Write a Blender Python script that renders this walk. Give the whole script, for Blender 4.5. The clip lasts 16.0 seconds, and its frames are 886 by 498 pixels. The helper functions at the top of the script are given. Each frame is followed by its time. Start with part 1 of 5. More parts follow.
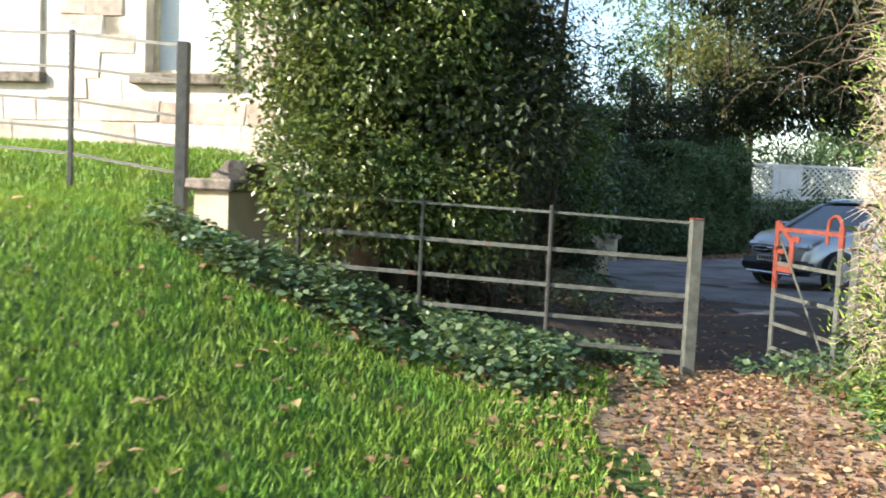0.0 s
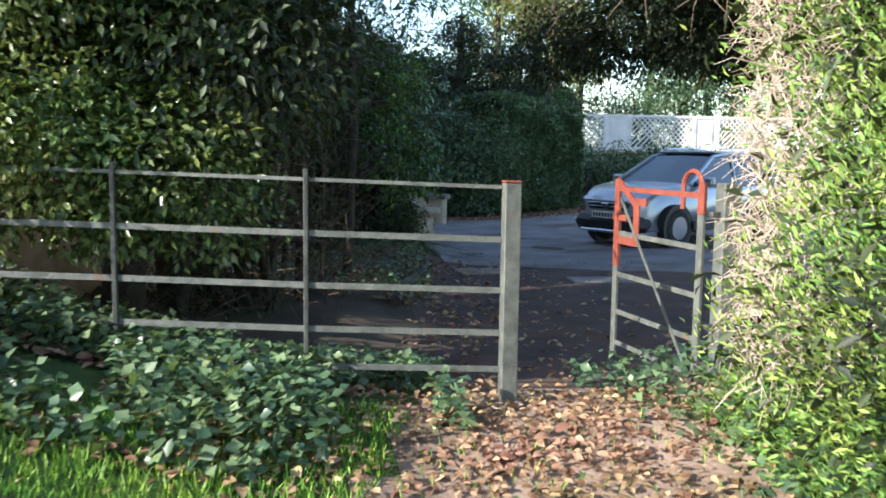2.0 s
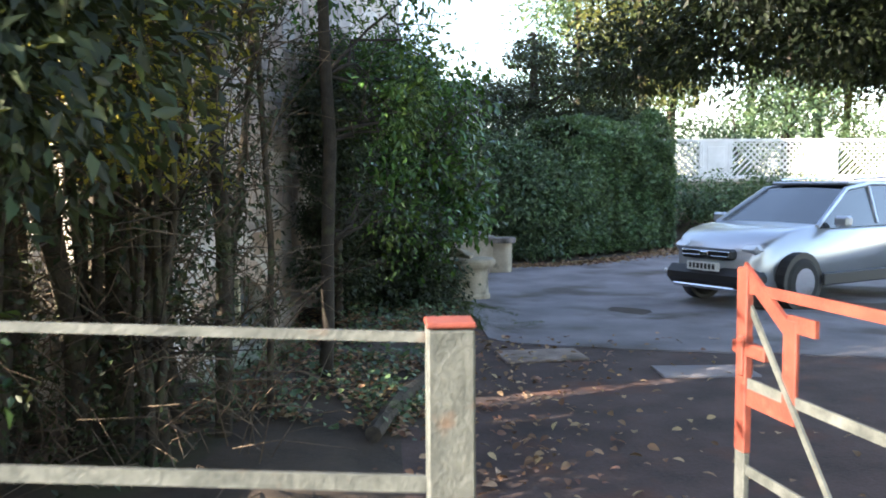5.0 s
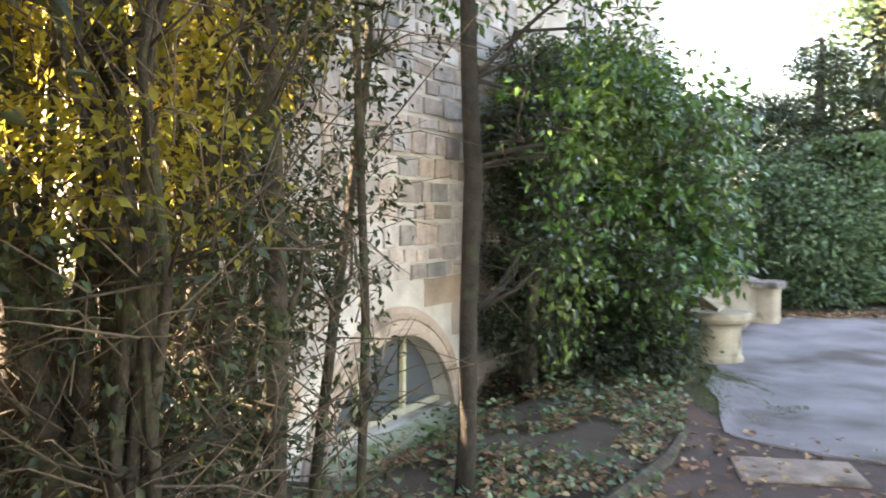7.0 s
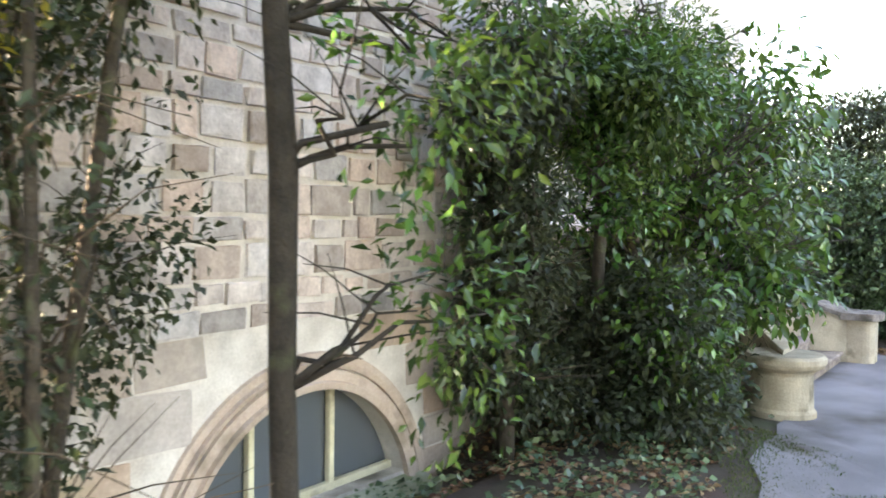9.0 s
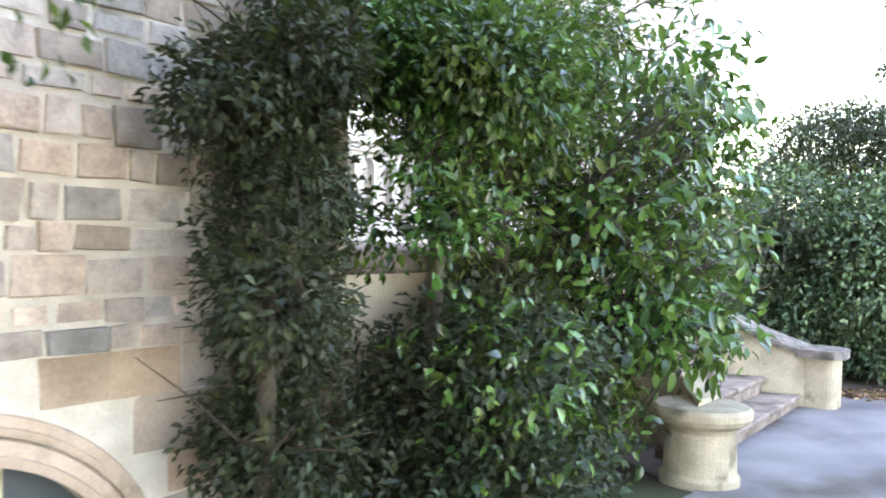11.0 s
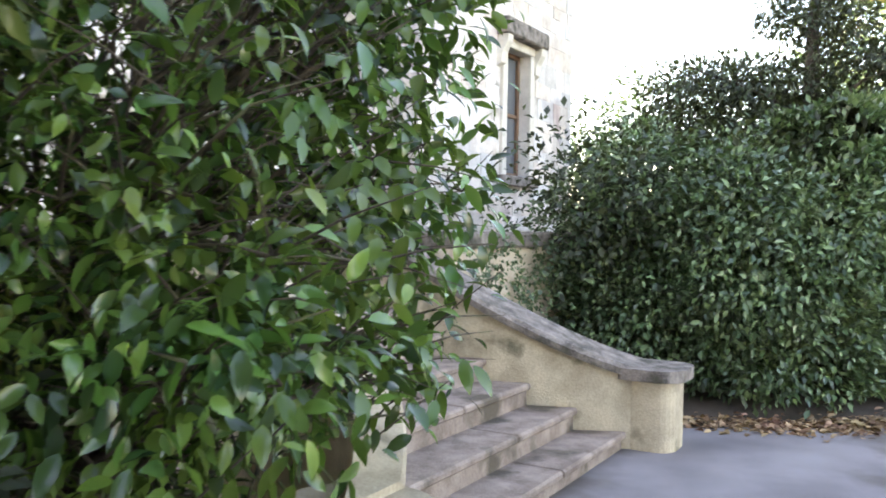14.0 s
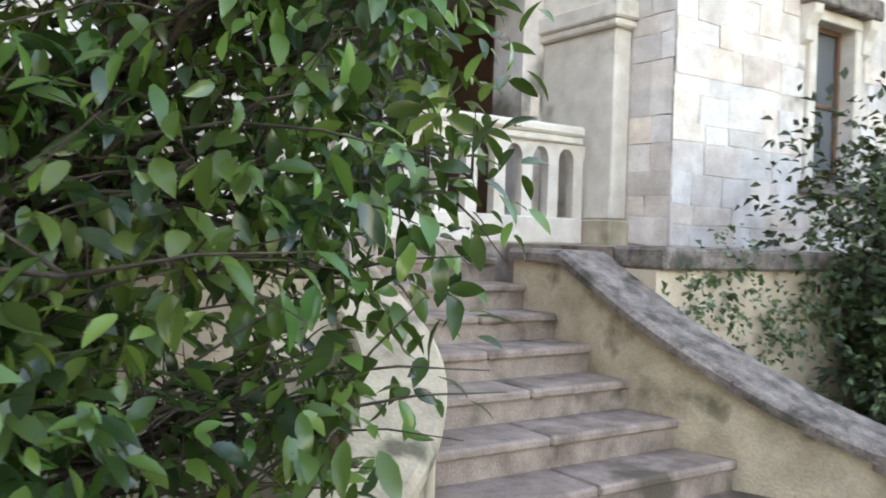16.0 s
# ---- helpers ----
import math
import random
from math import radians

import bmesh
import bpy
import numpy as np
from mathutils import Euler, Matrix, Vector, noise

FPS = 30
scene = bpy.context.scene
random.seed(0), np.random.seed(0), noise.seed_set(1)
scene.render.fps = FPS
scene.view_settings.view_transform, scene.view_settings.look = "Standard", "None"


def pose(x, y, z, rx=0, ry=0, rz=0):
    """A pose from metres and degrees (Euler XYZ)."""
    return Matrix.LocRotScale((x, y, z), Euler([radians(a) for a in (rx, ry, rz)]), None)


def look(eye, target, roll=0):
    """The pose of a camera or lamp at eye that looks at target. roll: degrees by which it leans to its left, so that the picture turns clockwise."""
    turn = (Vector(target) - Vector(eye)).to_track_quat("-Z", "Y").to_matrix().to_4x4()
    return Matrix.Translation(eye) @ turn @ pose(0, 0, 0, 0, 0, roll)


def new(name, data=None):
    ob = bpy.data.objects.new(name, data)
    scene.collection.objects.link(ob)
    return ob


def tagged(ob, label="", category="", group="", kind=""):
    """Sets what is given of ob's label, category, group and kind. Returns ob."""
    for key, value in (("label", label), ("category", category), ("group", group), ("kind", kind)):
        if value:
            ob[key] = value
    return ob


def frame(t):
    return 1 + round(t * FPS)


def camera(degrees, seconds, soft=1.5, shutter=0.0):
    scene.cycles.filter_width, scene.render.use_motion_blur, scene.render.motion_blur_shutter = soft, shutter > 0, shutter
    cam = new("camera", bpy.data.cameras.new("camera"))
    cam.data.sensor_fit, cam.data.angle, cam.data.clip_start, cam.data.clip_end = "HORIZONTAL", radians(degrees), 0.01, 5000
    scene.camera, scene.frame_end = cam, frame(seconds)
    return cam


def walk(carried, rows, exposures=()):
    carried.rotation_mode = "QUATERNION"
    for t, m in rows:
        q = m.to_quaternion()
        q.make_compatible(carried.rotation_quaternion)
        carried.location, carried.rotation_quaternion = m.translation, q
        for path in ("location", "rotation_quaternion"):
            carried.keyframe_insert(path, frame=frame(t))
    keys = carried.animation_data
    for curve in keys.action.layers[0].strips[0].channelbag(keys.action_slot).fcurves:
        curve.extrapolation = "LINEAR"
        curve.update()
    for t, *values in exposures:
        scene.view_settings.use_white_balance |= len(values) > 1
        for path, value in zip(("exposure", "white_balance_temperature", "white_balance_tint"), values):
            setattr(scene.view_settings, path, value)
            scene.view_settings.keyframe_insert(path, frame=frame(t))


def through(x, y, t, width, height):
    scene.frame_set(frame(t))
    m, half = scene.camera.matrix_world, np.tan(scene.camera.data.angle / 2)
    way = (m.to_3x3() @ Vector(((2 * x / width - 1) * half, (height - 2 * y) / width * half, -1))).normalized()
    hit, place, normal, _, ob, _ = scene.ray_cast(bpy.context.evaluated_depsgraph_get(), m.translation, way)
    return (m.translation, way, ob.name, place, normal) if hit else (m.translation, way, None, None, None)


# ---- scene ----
cam = camera(55.0, 16.0, soft=1.8, shutter=0.4)
PATH = [
    (0.0, pose(0.000, 0.000, 1.456, 86.00, -2.60, 0.20)),
    (0.5, pose(0.160, 0.487, 1.456, 85.50, -1.60, -2.30)),
    (1.0, pose(0.285, 1.000, 1.464, 84.60, 0.50, -6.70)),
    (1.5, pose(0.479, 1.453, 1.448, 84.10, 0.60, -9.20)),
    (2.0, pose(0.672, 1.891, 1.464, 83.60, -0.80, -10.40)),
    (2.5, pose(0.815, 2.311, 1.497, 84.10, 0.00, -10.40)),
    (3.0, pose(1.025, 2.755, 1.515, 85.00, -0.80, -8.40)),
    (5.5, pose(1.831, 5.015, 1.616, 85.80, 1.30, -1.50)),
    (6.0, pose(2.008, 5.452, 1.683, 86.10, -0.20, 5.20)),
    (6.5, pose(2.108, 5.897, 1.691, 86.40, -0.30, 9.30)),
    (7.0, pose(2.192, 6.359, 1.691, 87.10, -0.40, 13.80)),
    (7.5, pose(2.319, 6.821, 1.725, 87.70, -0.80, 19.20)),
    (8.0, pose(2.411, 7.316, 1.741, 88.00, 0.10, 19.60)),
    (8.5, pose(2.561, 7.753, 1.725, 87.80, -0.30, 20.10)),
    (11.0, pose(3.379, 9.974, 1.712, 88.93, -1.73, 21.19)),
    (11.5, pose(3.505, 10.562, 1.672, 89.15, -2.39, 19.77)),
    (12.0, pose(3.580, 11.158, 1.618, 88.92, -1.88, 18.25)),
    (12.5, pose(3.675, 11.743, 1.585, 88.92, -1.39, 16.73)),
    (13.0, pose(3.787, 12.294, 1.579, 88.63, -3.27, 15.64)),
    (13.5, pose(3.959, 12.829, 1.600, 88.61, -2.70, 14.95)),
    (14.0, pose(4.165, 13.348, 1.625, 88.53, -0.94, 16.25)),
    (14.5, pose(4.368, 13.859, 1.641, 88.16, -0.25, 21.12)),
    (15.0, pose(4.553, 14.328, 1.634, 88.50, 0.69, 26.79)),
    (15.5, pose(4.733, 14.794, 1.622, 88.86, -0.04, 34.61)),
    (16.0, pose(4.855, 15.221, 1.604, 89.24, -1.92, 41.49)),
]
walk(cam, PATH, exposures=[(0, 1.4, 6700, 8), (1.5, 1.45, 6300, 8), (2.5, 1.5, 5900, 9), (3.0, 1.5, 5800, 10), (5.5, 2.75, 7300, 15), (6.0, 3.1, 7800, 17), (6.5, 3.6, 8200, 18), (7.0, 3.65, 8300, 18), (8.0, 3.5, 8300, 17), (11.0, 4.25, 7800, 19), (12.0, 4.0, 7900, 19), (13.0, 3.85, 8200, 20), (14.5, 3.4, 8500, 20), (16.0, 3.3, 8600, 19)])

# ---- world and sun ----
SUN_WAY = Vector((-0.86, -0.30, 0.44)).normalized()      # towards the sun
world = bpy.data.worlds.new("world")
scene.world = world
world.use_nodes = True
wn = world.node_tree
sky = wn.nodes.new("ShaderNodeTexSky")
sky.sky_type, sky.sun_disc = "NISHITA", False
sky.sun_elevation = math.asin(SUN_WAY.z)
sky.sun_rotation = math.atan2(SUN_WAY.x, SUN_WAY.y)
wn.links.new(sky.outputs[0], wn.nodes["Background"].inputs[0])
wn.nodes["Background"].inputs[1].default_value = 0.15
sun_data = bpy.data.lights.new("sun", "SUN")
sun_data.energy, sun_data.angle, sun_data.color = 5.0, radians(0.5), (1.0, 0.93, 0.8)
sun = new("sun", sun_data)
sun.matrix_world = look(SUN_WAY * 60, (0, 0, 0))


# ---- materials ----
def node_mat(name):
    m = bpy.data.materials.new(name)
    m.use_nodes = True
    return m, m.node_tree, m.node_tree.nodes, m.node_tree.links


def surface(name, dark, light, scale=6.0, rough=0.8, bump=0.3, fine=60.0, stain=None, stain_scale=1.2, stain_at=0.55,
            island=0.0, per_object=0.0, metal=0.0, soft_edge=0.12):
    """A weathered surface: two-scale noise between two colours, stains of a third, fine bump."""
    m, tree, nodes, links = node_mat(name)
    bsdf = nodes["Principled BSDF"]
    bsdf.inputs["Metallic"].default_value = metal
    co = nodes.new("ShaderNodeNewGeometry").outputs["Position"]
    big, small = nodes.new("ShaderNodeTexNoise"), nodes.new("ShaderNodeTexNoise")
    for n, s, d in ((big, scale, 6), (small, fine, 4)):
        n.inputs["Scale"].default_value, n.inputs["Detail"].default_value = s, d
        links.new(co, n.inputs["Vector"])
    mix = nodes.new("ShaderNodeMix")
    mix.data_type = "RGBA"
    mix.inputs[6].default_value, mix.inputs[7].default_value = (*dark, 1), (*light, 1)
    add = nodes.new("ShaderNodeMath")
    add.operation = "MULTIPLY_ADD"
    links.new(small.outputs[0], add.inputs[0])
    add.inputs[1].default_value = 0.5
    links.new(big.outputs[0], add.inputs[2])
    ramp = nodes.new("ShaderNodeMapRange")
    ramp.inputs[1].default_value, ramp.inputs[2].default_value = 0.5, 1.0
    links.new(add.outputs[0], ramp.inputs[0])
    links.new(ramp.outputs[0], mix.inputs[0])
    colour = mix.outputs[2]
    if stain:
        sn = nodes.new("ShaderNodeTexNoise")
        sn.inputs["Scale"].default_value, sn.inputs["Detail"].default_value = stain_scale, 8
        links.new(co, sn.inputs["Vector"])
        sr = nodes.new("ShaderNodeMapRange")
        sr.inputs[1].default_value, sr.inputs[2].default_value = stain_at, stain_at + soft_edge
        links.new(sn.outputs[0], sr.inputs[0])
        sm = nodes.new("ShaderNodeMix")
        sm.data_type = "RGBA"
        links.new(sr.outputs[0], sm.inputs[0])
        links.new(colour, sm.inputs[6])
        sm.inputs[7].default_value = (*stain, 1)
        colour = sm.outputs[2]
    if island or per_object:
        rnd = nodes.new("ShaderNodeObjectInfo").outputs["Random"] if per_object else nodes.new("ShaderNodeNewGeometry").outputs["Random Per Island"]
        amount = per_object or island
        hsv = nodes.new("ShaderNodeHueSaturation")
        vr = nodes.new("ShaderNodeMapRange")
        vr.inputs[3].default_value, vr.inputs[4].default_value = 1 - amount, 1 + amount
        links.new(rnd, vr.inputs[0])
        links.new(vr.outputs[0], hsv.inputs["Value"])
        sat = nodes.new("ShaderNodeMath")
        sat.operation = "PINGPONG"
        mul = nodes.new("ShaderNodeMath")
        mul.operation = "MULTIPLY"
        mul.inputs[1].default_value = 7.0
        links.new(rnd, mul.inputs[0])
        links.new(mul.outputs[0], sat.inputs[0])
        sat.inputs[1].default_value = 1.0
        sv = nodes.new("ShaderNodeMapRange")
        sv.inputs[3].default_value, sv.inputs[4].default_value = 0.5, 1.35
        links.new(sat.outputs[0], sv.inputs[0])
        links.new(sv.outputs[0], hsv.inputs["Saturation"])
        links.new(colour, hsv.inputs["Color"])
        colour = hsv.outputs[0]
    links.new(colour, bsdf.inputs["Base Color"])
    rr = nodes.new("ShaderNodeMapRange")
    rr.inputs[3].default_value, rr.inputs[4].default_value = max(0.05, rough - 0.12), min(1.0, rough + 0.12)
    links.new(small.outputs[0], rr.inputs[0])
    links.new(rr.outputs[0], bsdf.inputs["Roughness"])
    if bump:
        b = nodes.new("ShaderNodeBump")
        b.inputs["Strength"].default_value, b.inputs["Distance"].default_value = bump, 0.02
        links.new(add.outputs[0], b.inputs["Height"])
        links.new(b.outputs[0], bsdf.inputs["Normal"])
    return m


def leafy(name, dark, light, rough=0.45, through=0.3, glow=(0.35, 0.5, 0.08), spread=0.06, vein=0.0):
    """Foliage: colour by leaf, half-translucent blade."""
    m, tree, nodes, links = node_mat(name)
    bsdf, out = nodes["Principled BSDF"], nodes["Material Output"]
    rnd = nodes.new("ShaderNodeNewGeometry").outputs["Random Per Island"]
    mix = nodes.new("ShaderNodeMix")
    mix.data_type = "RGBA"
    mix.inputs[6].default_value, mix.inputs[7].default_value = (*dark, 1), (*light, 1)
    powr = nodes.new("ShaderNodeMath")
    powr.operation = "POWER"
    powr.inputs[1].default_value = 1.6
    links.new(rnd, powr.inputs[0])
    links.new(powr.outputs[0], mix.inputs[0])
    hsv = nodes.new("ShaderNodeHueSaturation")
    geo = nodes.new("ShaderNodeNewGeometry")
    pn = nodes.new("ShaderNodeTexNoise")
    pn.inputs["Scale"].default_value = 2.2
    links.new(geo.outputs["Position"], pn.inputs["Vector"])
    hr = nodes.new("ShaderNodeMapRange")
    hr.inputs[1].default_value, hr.inputs[2].default_value = 0.3, 0.7
    hr.inputs[3].default_value, hr.inputs[4].default_value = 0.5 - spread, 0.5 + spread
    links.new(pn.outputs[0], hr.inputs[0])
    links.new(hr.outputs[0], hsv.inputs["Hue"])
    links.new(mix.outputs[2], hsv.inputs["Color"])
    links.new(hsv.outputs[0], bsdf.inputs["Base Color"])
    bsdf.inputs["Roughness"].default_value = rough
    trans = nodes.new("ShaderNodeBsdfTranslucent")
    tm = nodes.new("ShaderNodeMix")
    tm.data_type = "RGBA"
    tm.inputs[0].default_value = 0.5
    links.new(hsv.outputs[0], tm.inputs[6])
    tm.inputs[7].default_value = (*glow, 1)
    links.new(tm.outputs[2], trans.inputs["Color"])
    sh = nodes.new("ShaderNodeMixShader")
    sh.inputs[0].default_value = through
    links.new(bsdf.outputs[0], sh.inputs[1])
    links.new(trans.outputs[0], sh.inputs[2])
    links.new(sh.outputs[0], out.inputs["Surface"])
    return m


def plain(name, colour, rough=0.5, metal=0.0, glass=0.0, coat=0.0):
    m, tree, nodes, links = node_mat(name)
    b = nodes["Principled BSDF"]
    b.inputs["Base Color"].default_value = (*colour, 1)
    b.inputs["Roughness"].default_value, b.inputs["Metallic"].default_value = rough, metal
    b.inputs["Transmission Weight"].default_value, b.inputs["Coat Weight"].default_value = glass, coat
    return m


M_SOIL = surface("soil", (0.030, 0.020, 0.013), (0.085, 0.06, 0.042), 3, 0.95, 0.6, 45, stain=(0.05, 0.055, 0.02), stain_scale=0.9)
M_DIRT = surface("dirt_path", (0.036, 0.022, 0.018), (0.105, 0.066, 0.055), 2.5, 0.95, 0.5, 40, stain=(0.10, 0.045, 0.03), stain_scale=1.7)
M_LAWN = surface("lawn_soil", (0.02, 0.045, 0.008), (0.07, 0.13, 0.02), 5, 0.95, 0.6, 50, stain=(0.10, 0.07, 0.035), stain_scale=1.1, stain_at=0.6)
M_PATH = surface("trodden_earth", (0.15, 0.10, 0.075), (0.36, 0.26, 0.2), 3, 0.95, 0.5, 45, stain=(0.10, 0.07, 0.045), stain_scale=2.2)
M_DRIVE = surface("asphalt", (0.13, 0.115, 0.118), (0.27, 0.245, 0.248), 1.3, 0.85, 0.45, 150, stain=(0.09, 0.072, 0.06), stain_scale=0.75, stain_at=0.52)
M_MORTAR = surface("mortar", (0.50, 0.43, 0.37), (0.74, 0.67, 0.60), 5, 0.95, 0.4, 70, stain=(0.16, 0.14, 0.11))
M_STONE = surface("wall_stone", (0.33, 0.26, 0.225), (0.60, 0.50, 0.44), 9, 0.9, 0.5, 45, stain=(0.22, 0.19, 0.17), stain_scale=1.6, stain_at=0.6, per_object=0.36)
M_STONES = surface("wall_stone_joined", (0.33, 0.26, 0.225), (0.60, 0.50, 0.44), 9, 0.9, 0.5, 45, stain=(0.22, 0.19, 0.17), stain_scale=1.6, stain_at=0.6, island=0.36)
M_PALE = surface("pale_wall_stone", (0.50, 0.42, 0.36), (0.76, 0.68, 0.60), 5, 0.9, 0.4, 45, stain=(0.40, 0.32, 0.30), stain_scale=1.3, stain_at=0.58, per_object=0.16)
M_PALES = surface("pale_wall_stone_joined", (0.50, 0.42, 0.36), (0.76, 0.68, 0.60), 5, 0.9, 0.4, 45, stain=(0.40, 0.32, 0.30), stain_scale=1.3, stain_at=0.58, island=0.16)
M_PINK = surface("pink_wall_block", (0.33, 0.24, 0.185), (0.56, 0.43, 0.34), 3, 0.9, 0.35, 40, stain=(0.30, 0.25, 0.17), stain_scale=1.8, stain_at=0.57, per_object=0.10)
M_ASHLAR = surface("ashlar", (0.44, 0.34, 0.25), (0.62, 0.52, 0.40), 4, 0.85, 0.3, 60, stain=(0.27, 0.23, 0.15), stain_scale=1.4, stain_at=0.58)
M_TRIM = surface("pale_trim_stone", (0.50, 0.435, 0.36), (0.70, 0.635, 0.55), 5, 0.8, 0.2, 70, stain=(0.30, 0.27, 0.2), stain_scale=2.2, stain_at=0.62)
M_ARCH = surface("pinkish_arch_stone", (0.40, 0.29, 0.225), (0.60, 0.47, 0.38), 5, 0.85, 0.35, 60, stain=(0.24, 0.18, 0.13), stain_scale=2.6, stain_at=0.58)
M_COPE = surface("weathered_coping", (0.06, 0.048, 0.04), (0.30, 0.25, 0.215), 9, 0.9, 0.7, 60, stain=(0.055, 0.05, 0.035), stain_scale=5, stain_at=0.54)
M_SILL = surface("mossy_sill", (0.26, 0.28, 0.17), (0.50, 0.50, 0.38), 7, 0.9, 0.4, 60, stain=(0.15, 0.22, 0.06), stain_scale=4, stain_at=0.52)
M_STEP = surface("step_stone", (0.14, 0.098, 0.076), (0.36, 0.28, 0.23), 6, 0.85, 0.5, 80, stain=(0.09, 0.07, 0.048), stain_scale=3.4, stain_at=0.56)
M_STRING = surface("string_stone", (0.30, 0.24, 0.165), (0.56, 0.465, 0.335), 4.5, 0.85, 0.5, 60, stain=(0.14, 0.12, 0.075), stain_scale=3.2, stain_at=0.57)
M_IRON = surface("grey_iron", (0.045, 0.05, 0.047), (0.125, 0.13, 0.118), 14, 0.55, 0.25, 90, stain=(0.12, 0.07, 0.045), stain_scale=9, stain_at=0.63)
M_DARKIRON = surface("dark_iron", (0.02, 0.022, 0.022), (0.07, 0.07, 0.065), 14, 0.5, 0.2, 90, stain=(0.10, 0.05, 0.03), stain_scale=9, stain_at=0.64)
M_RUST = surface("red_oxide_paint", (0.12, 0.024, 0.015), (0.23, 0.05, 0.03), 12, 0.65, 0.25, 80, stain=(0.22, 0.10, 0.06), stain_scale=8, stain_at=0.62)
M_BARK = surface("bark", (0.026, 0.019, 0.013), (0.085, 0.064, 0.044), 14, 0.95, 0.9, 70, stain=(0.09, 0.10, 0.045), stain_scale=5)
M_DARKBARK = surface("dark_smooth_bark", (0.016, 0.012, 0.009), (0.05, 0.038, 0.027), 16, 0.95, 0.7, 70, stain=(0.06, 0.062, 0.03), stain_scale=6, stain_at=0.6)
M_TWIG = surface("pale_twig", (0.28, 0.21, 0.165), (0.56, 0.46, 0.38), 20, 0.9, 0.2, 80)
M_DRYWIG = surface("brown_twig", (0.06, 0.042, 0.028), (0.17, 0.12, 0.08), 20, 0.9, 0.2, 80)
M_WHITE = surface("white_paint", (0.62, 0.61, 0.58), (0.80, 0.79, 0.77), 4, 0.55, 0.1, 60, stain=(0.45, 0.45, 0.40), stain_scale=2)
M_CREAM = surface("cream_paint", (0.55, 0.47, 0.30), (0.74, 0.66, 0.46), 8, 0.55, 0.15, 60, stain=(0.36, 0.30, 0.2), stain_scale=5)
M_WOOD = surface("dark_door_wood", (0.10, 0.05, 0.028), (0.20, 0.10, 0.055), 6, 0.6, 0.2, 60)
M_GLASS = plain("window_glass", (0.10, 0.11, 0.12), 0.08, coat=0.5)
M_BLIND = surface("pale_blind", (0.45, 0.5, 0.54), (0.6, 0.65, 0.68), 2, 0.8, 0.05, 40)
# near-black colour that stands in for unlit rooms and the porch's depth
M_DARK = plain("interior_shade", (0.035, 0.03, 0.028), 0.9)
M_BLADE = leafy("grass_blade", (0.055, 0.14, 0.014), (0.32, 0.50, 0.07), 0.55, 0.3, (0.3, 0.45, 0.05), 0.03)
M_MOSS = leafy("moss", (0.03, 0.05, 0.012), (0.11, 0.14, 0.03), 0.8, 0.1, (0.3, 0.35, 0.05), 0.03)
# yew green, also filled into other plants as their inner shade
M_YEW_SHADE = leafy("yew_and_shade_leaf", (0.008, 0.015, 0.006), (0.045, 0.066, 0.022), 0.6, 0.10, (0.3, 0.34, 0.06), 0.04)
M_HOLLY = leafy("holly_leaf", (0.024, 0.048, 0.016), (0.20, 0.25, 0.075), 0.26, 0.2, (0.35, 0.45, 0.08), 0.04)
M_LAUREL = leafy("laurel_leaf", (0.012, 0.032, 0.012), (0.13, 0.23, 0.05), 0.2, 0.16, (0.28, 0.5, 0.06), 0.04)
M_HEDGE = leafy("hedge_leaf", (0.026, 0.056, 0.028), (0.20, 0.29, 0.13), 0.28, 0.16, (0.3, 0.45, 0.08), 0.03)
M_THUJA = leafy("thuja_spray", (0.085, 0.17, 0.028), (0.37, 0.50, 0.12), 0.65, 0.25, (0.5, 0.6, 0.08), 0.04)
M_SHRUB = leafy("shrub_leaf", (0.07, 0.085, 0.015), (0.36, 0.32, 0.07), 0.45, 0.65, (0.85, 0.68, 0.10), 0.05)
M_IVY = leafy("ivy_leaf", (0.032, 0.066, 0.036), (0.17, 0.235, 0.115), 0.34, 0.2, (0.3, 0.45, 0.08), 0.04)
M_FAR = leafy("far_leaf", (0.025, 0.045, 0.012), (0.16, 0.17, 0.05), 0.6, 0.35, (0.6, 0.55, 0.15), 0.06)
M_LITTER = leafy("fallen_leaf", (0.11, 0.05, 0.025), (0.50, 0.33, 0.19), 0.75, 0.12, (0.6, 0.35, 0.08), 0.03)
M_CARBODY = plain("silver_car_paint", (0.42, 0.45, 0.50), 0.3, 0.55, coat=0.8)
M_CARDARK = plain("black_plastic", (0.018, 0.018, 0.02), 0.5)
M_CARGLASS = plain("car_glass", (0.02, 0.025, 0.03), 0.04, coat=1.0)
M_CHROME = plain("chrome", (0.75, 0.76, 0.78), 0.15, 1.0)
M_LAMP = plain("headlight_lens", (0.6, 0.63, 0.66), 0.1, 0.3, coat=1.0)
M_TYRE = plain("tyre_rubber", (0.02, 0.02, 0.02), 0.85)
M_PLATE = plain("white_plate", (0.75, 0.75, 0.72), 0.4)

# ---- the house's frame: U along the garden wall, N out of it ----
ORIGIN, U, N = Vector((0.35, 12.23, 0)), Vector((0.242, 0.970, 0)), Vector((0.970, -0.242, 0))
HOUSE_TURN = math.degrees(math.atan2(N.y, N.x))


def at(u, n, z=0.0):
    return ORIGIN + U * u + N * n + Vector((0, 0, z))


HOUSE = Matrix.Translation(ORIGIN) @ pose(0, 0, 0, 0, 0, HOUSE_TURN)      # local x = N, y = U


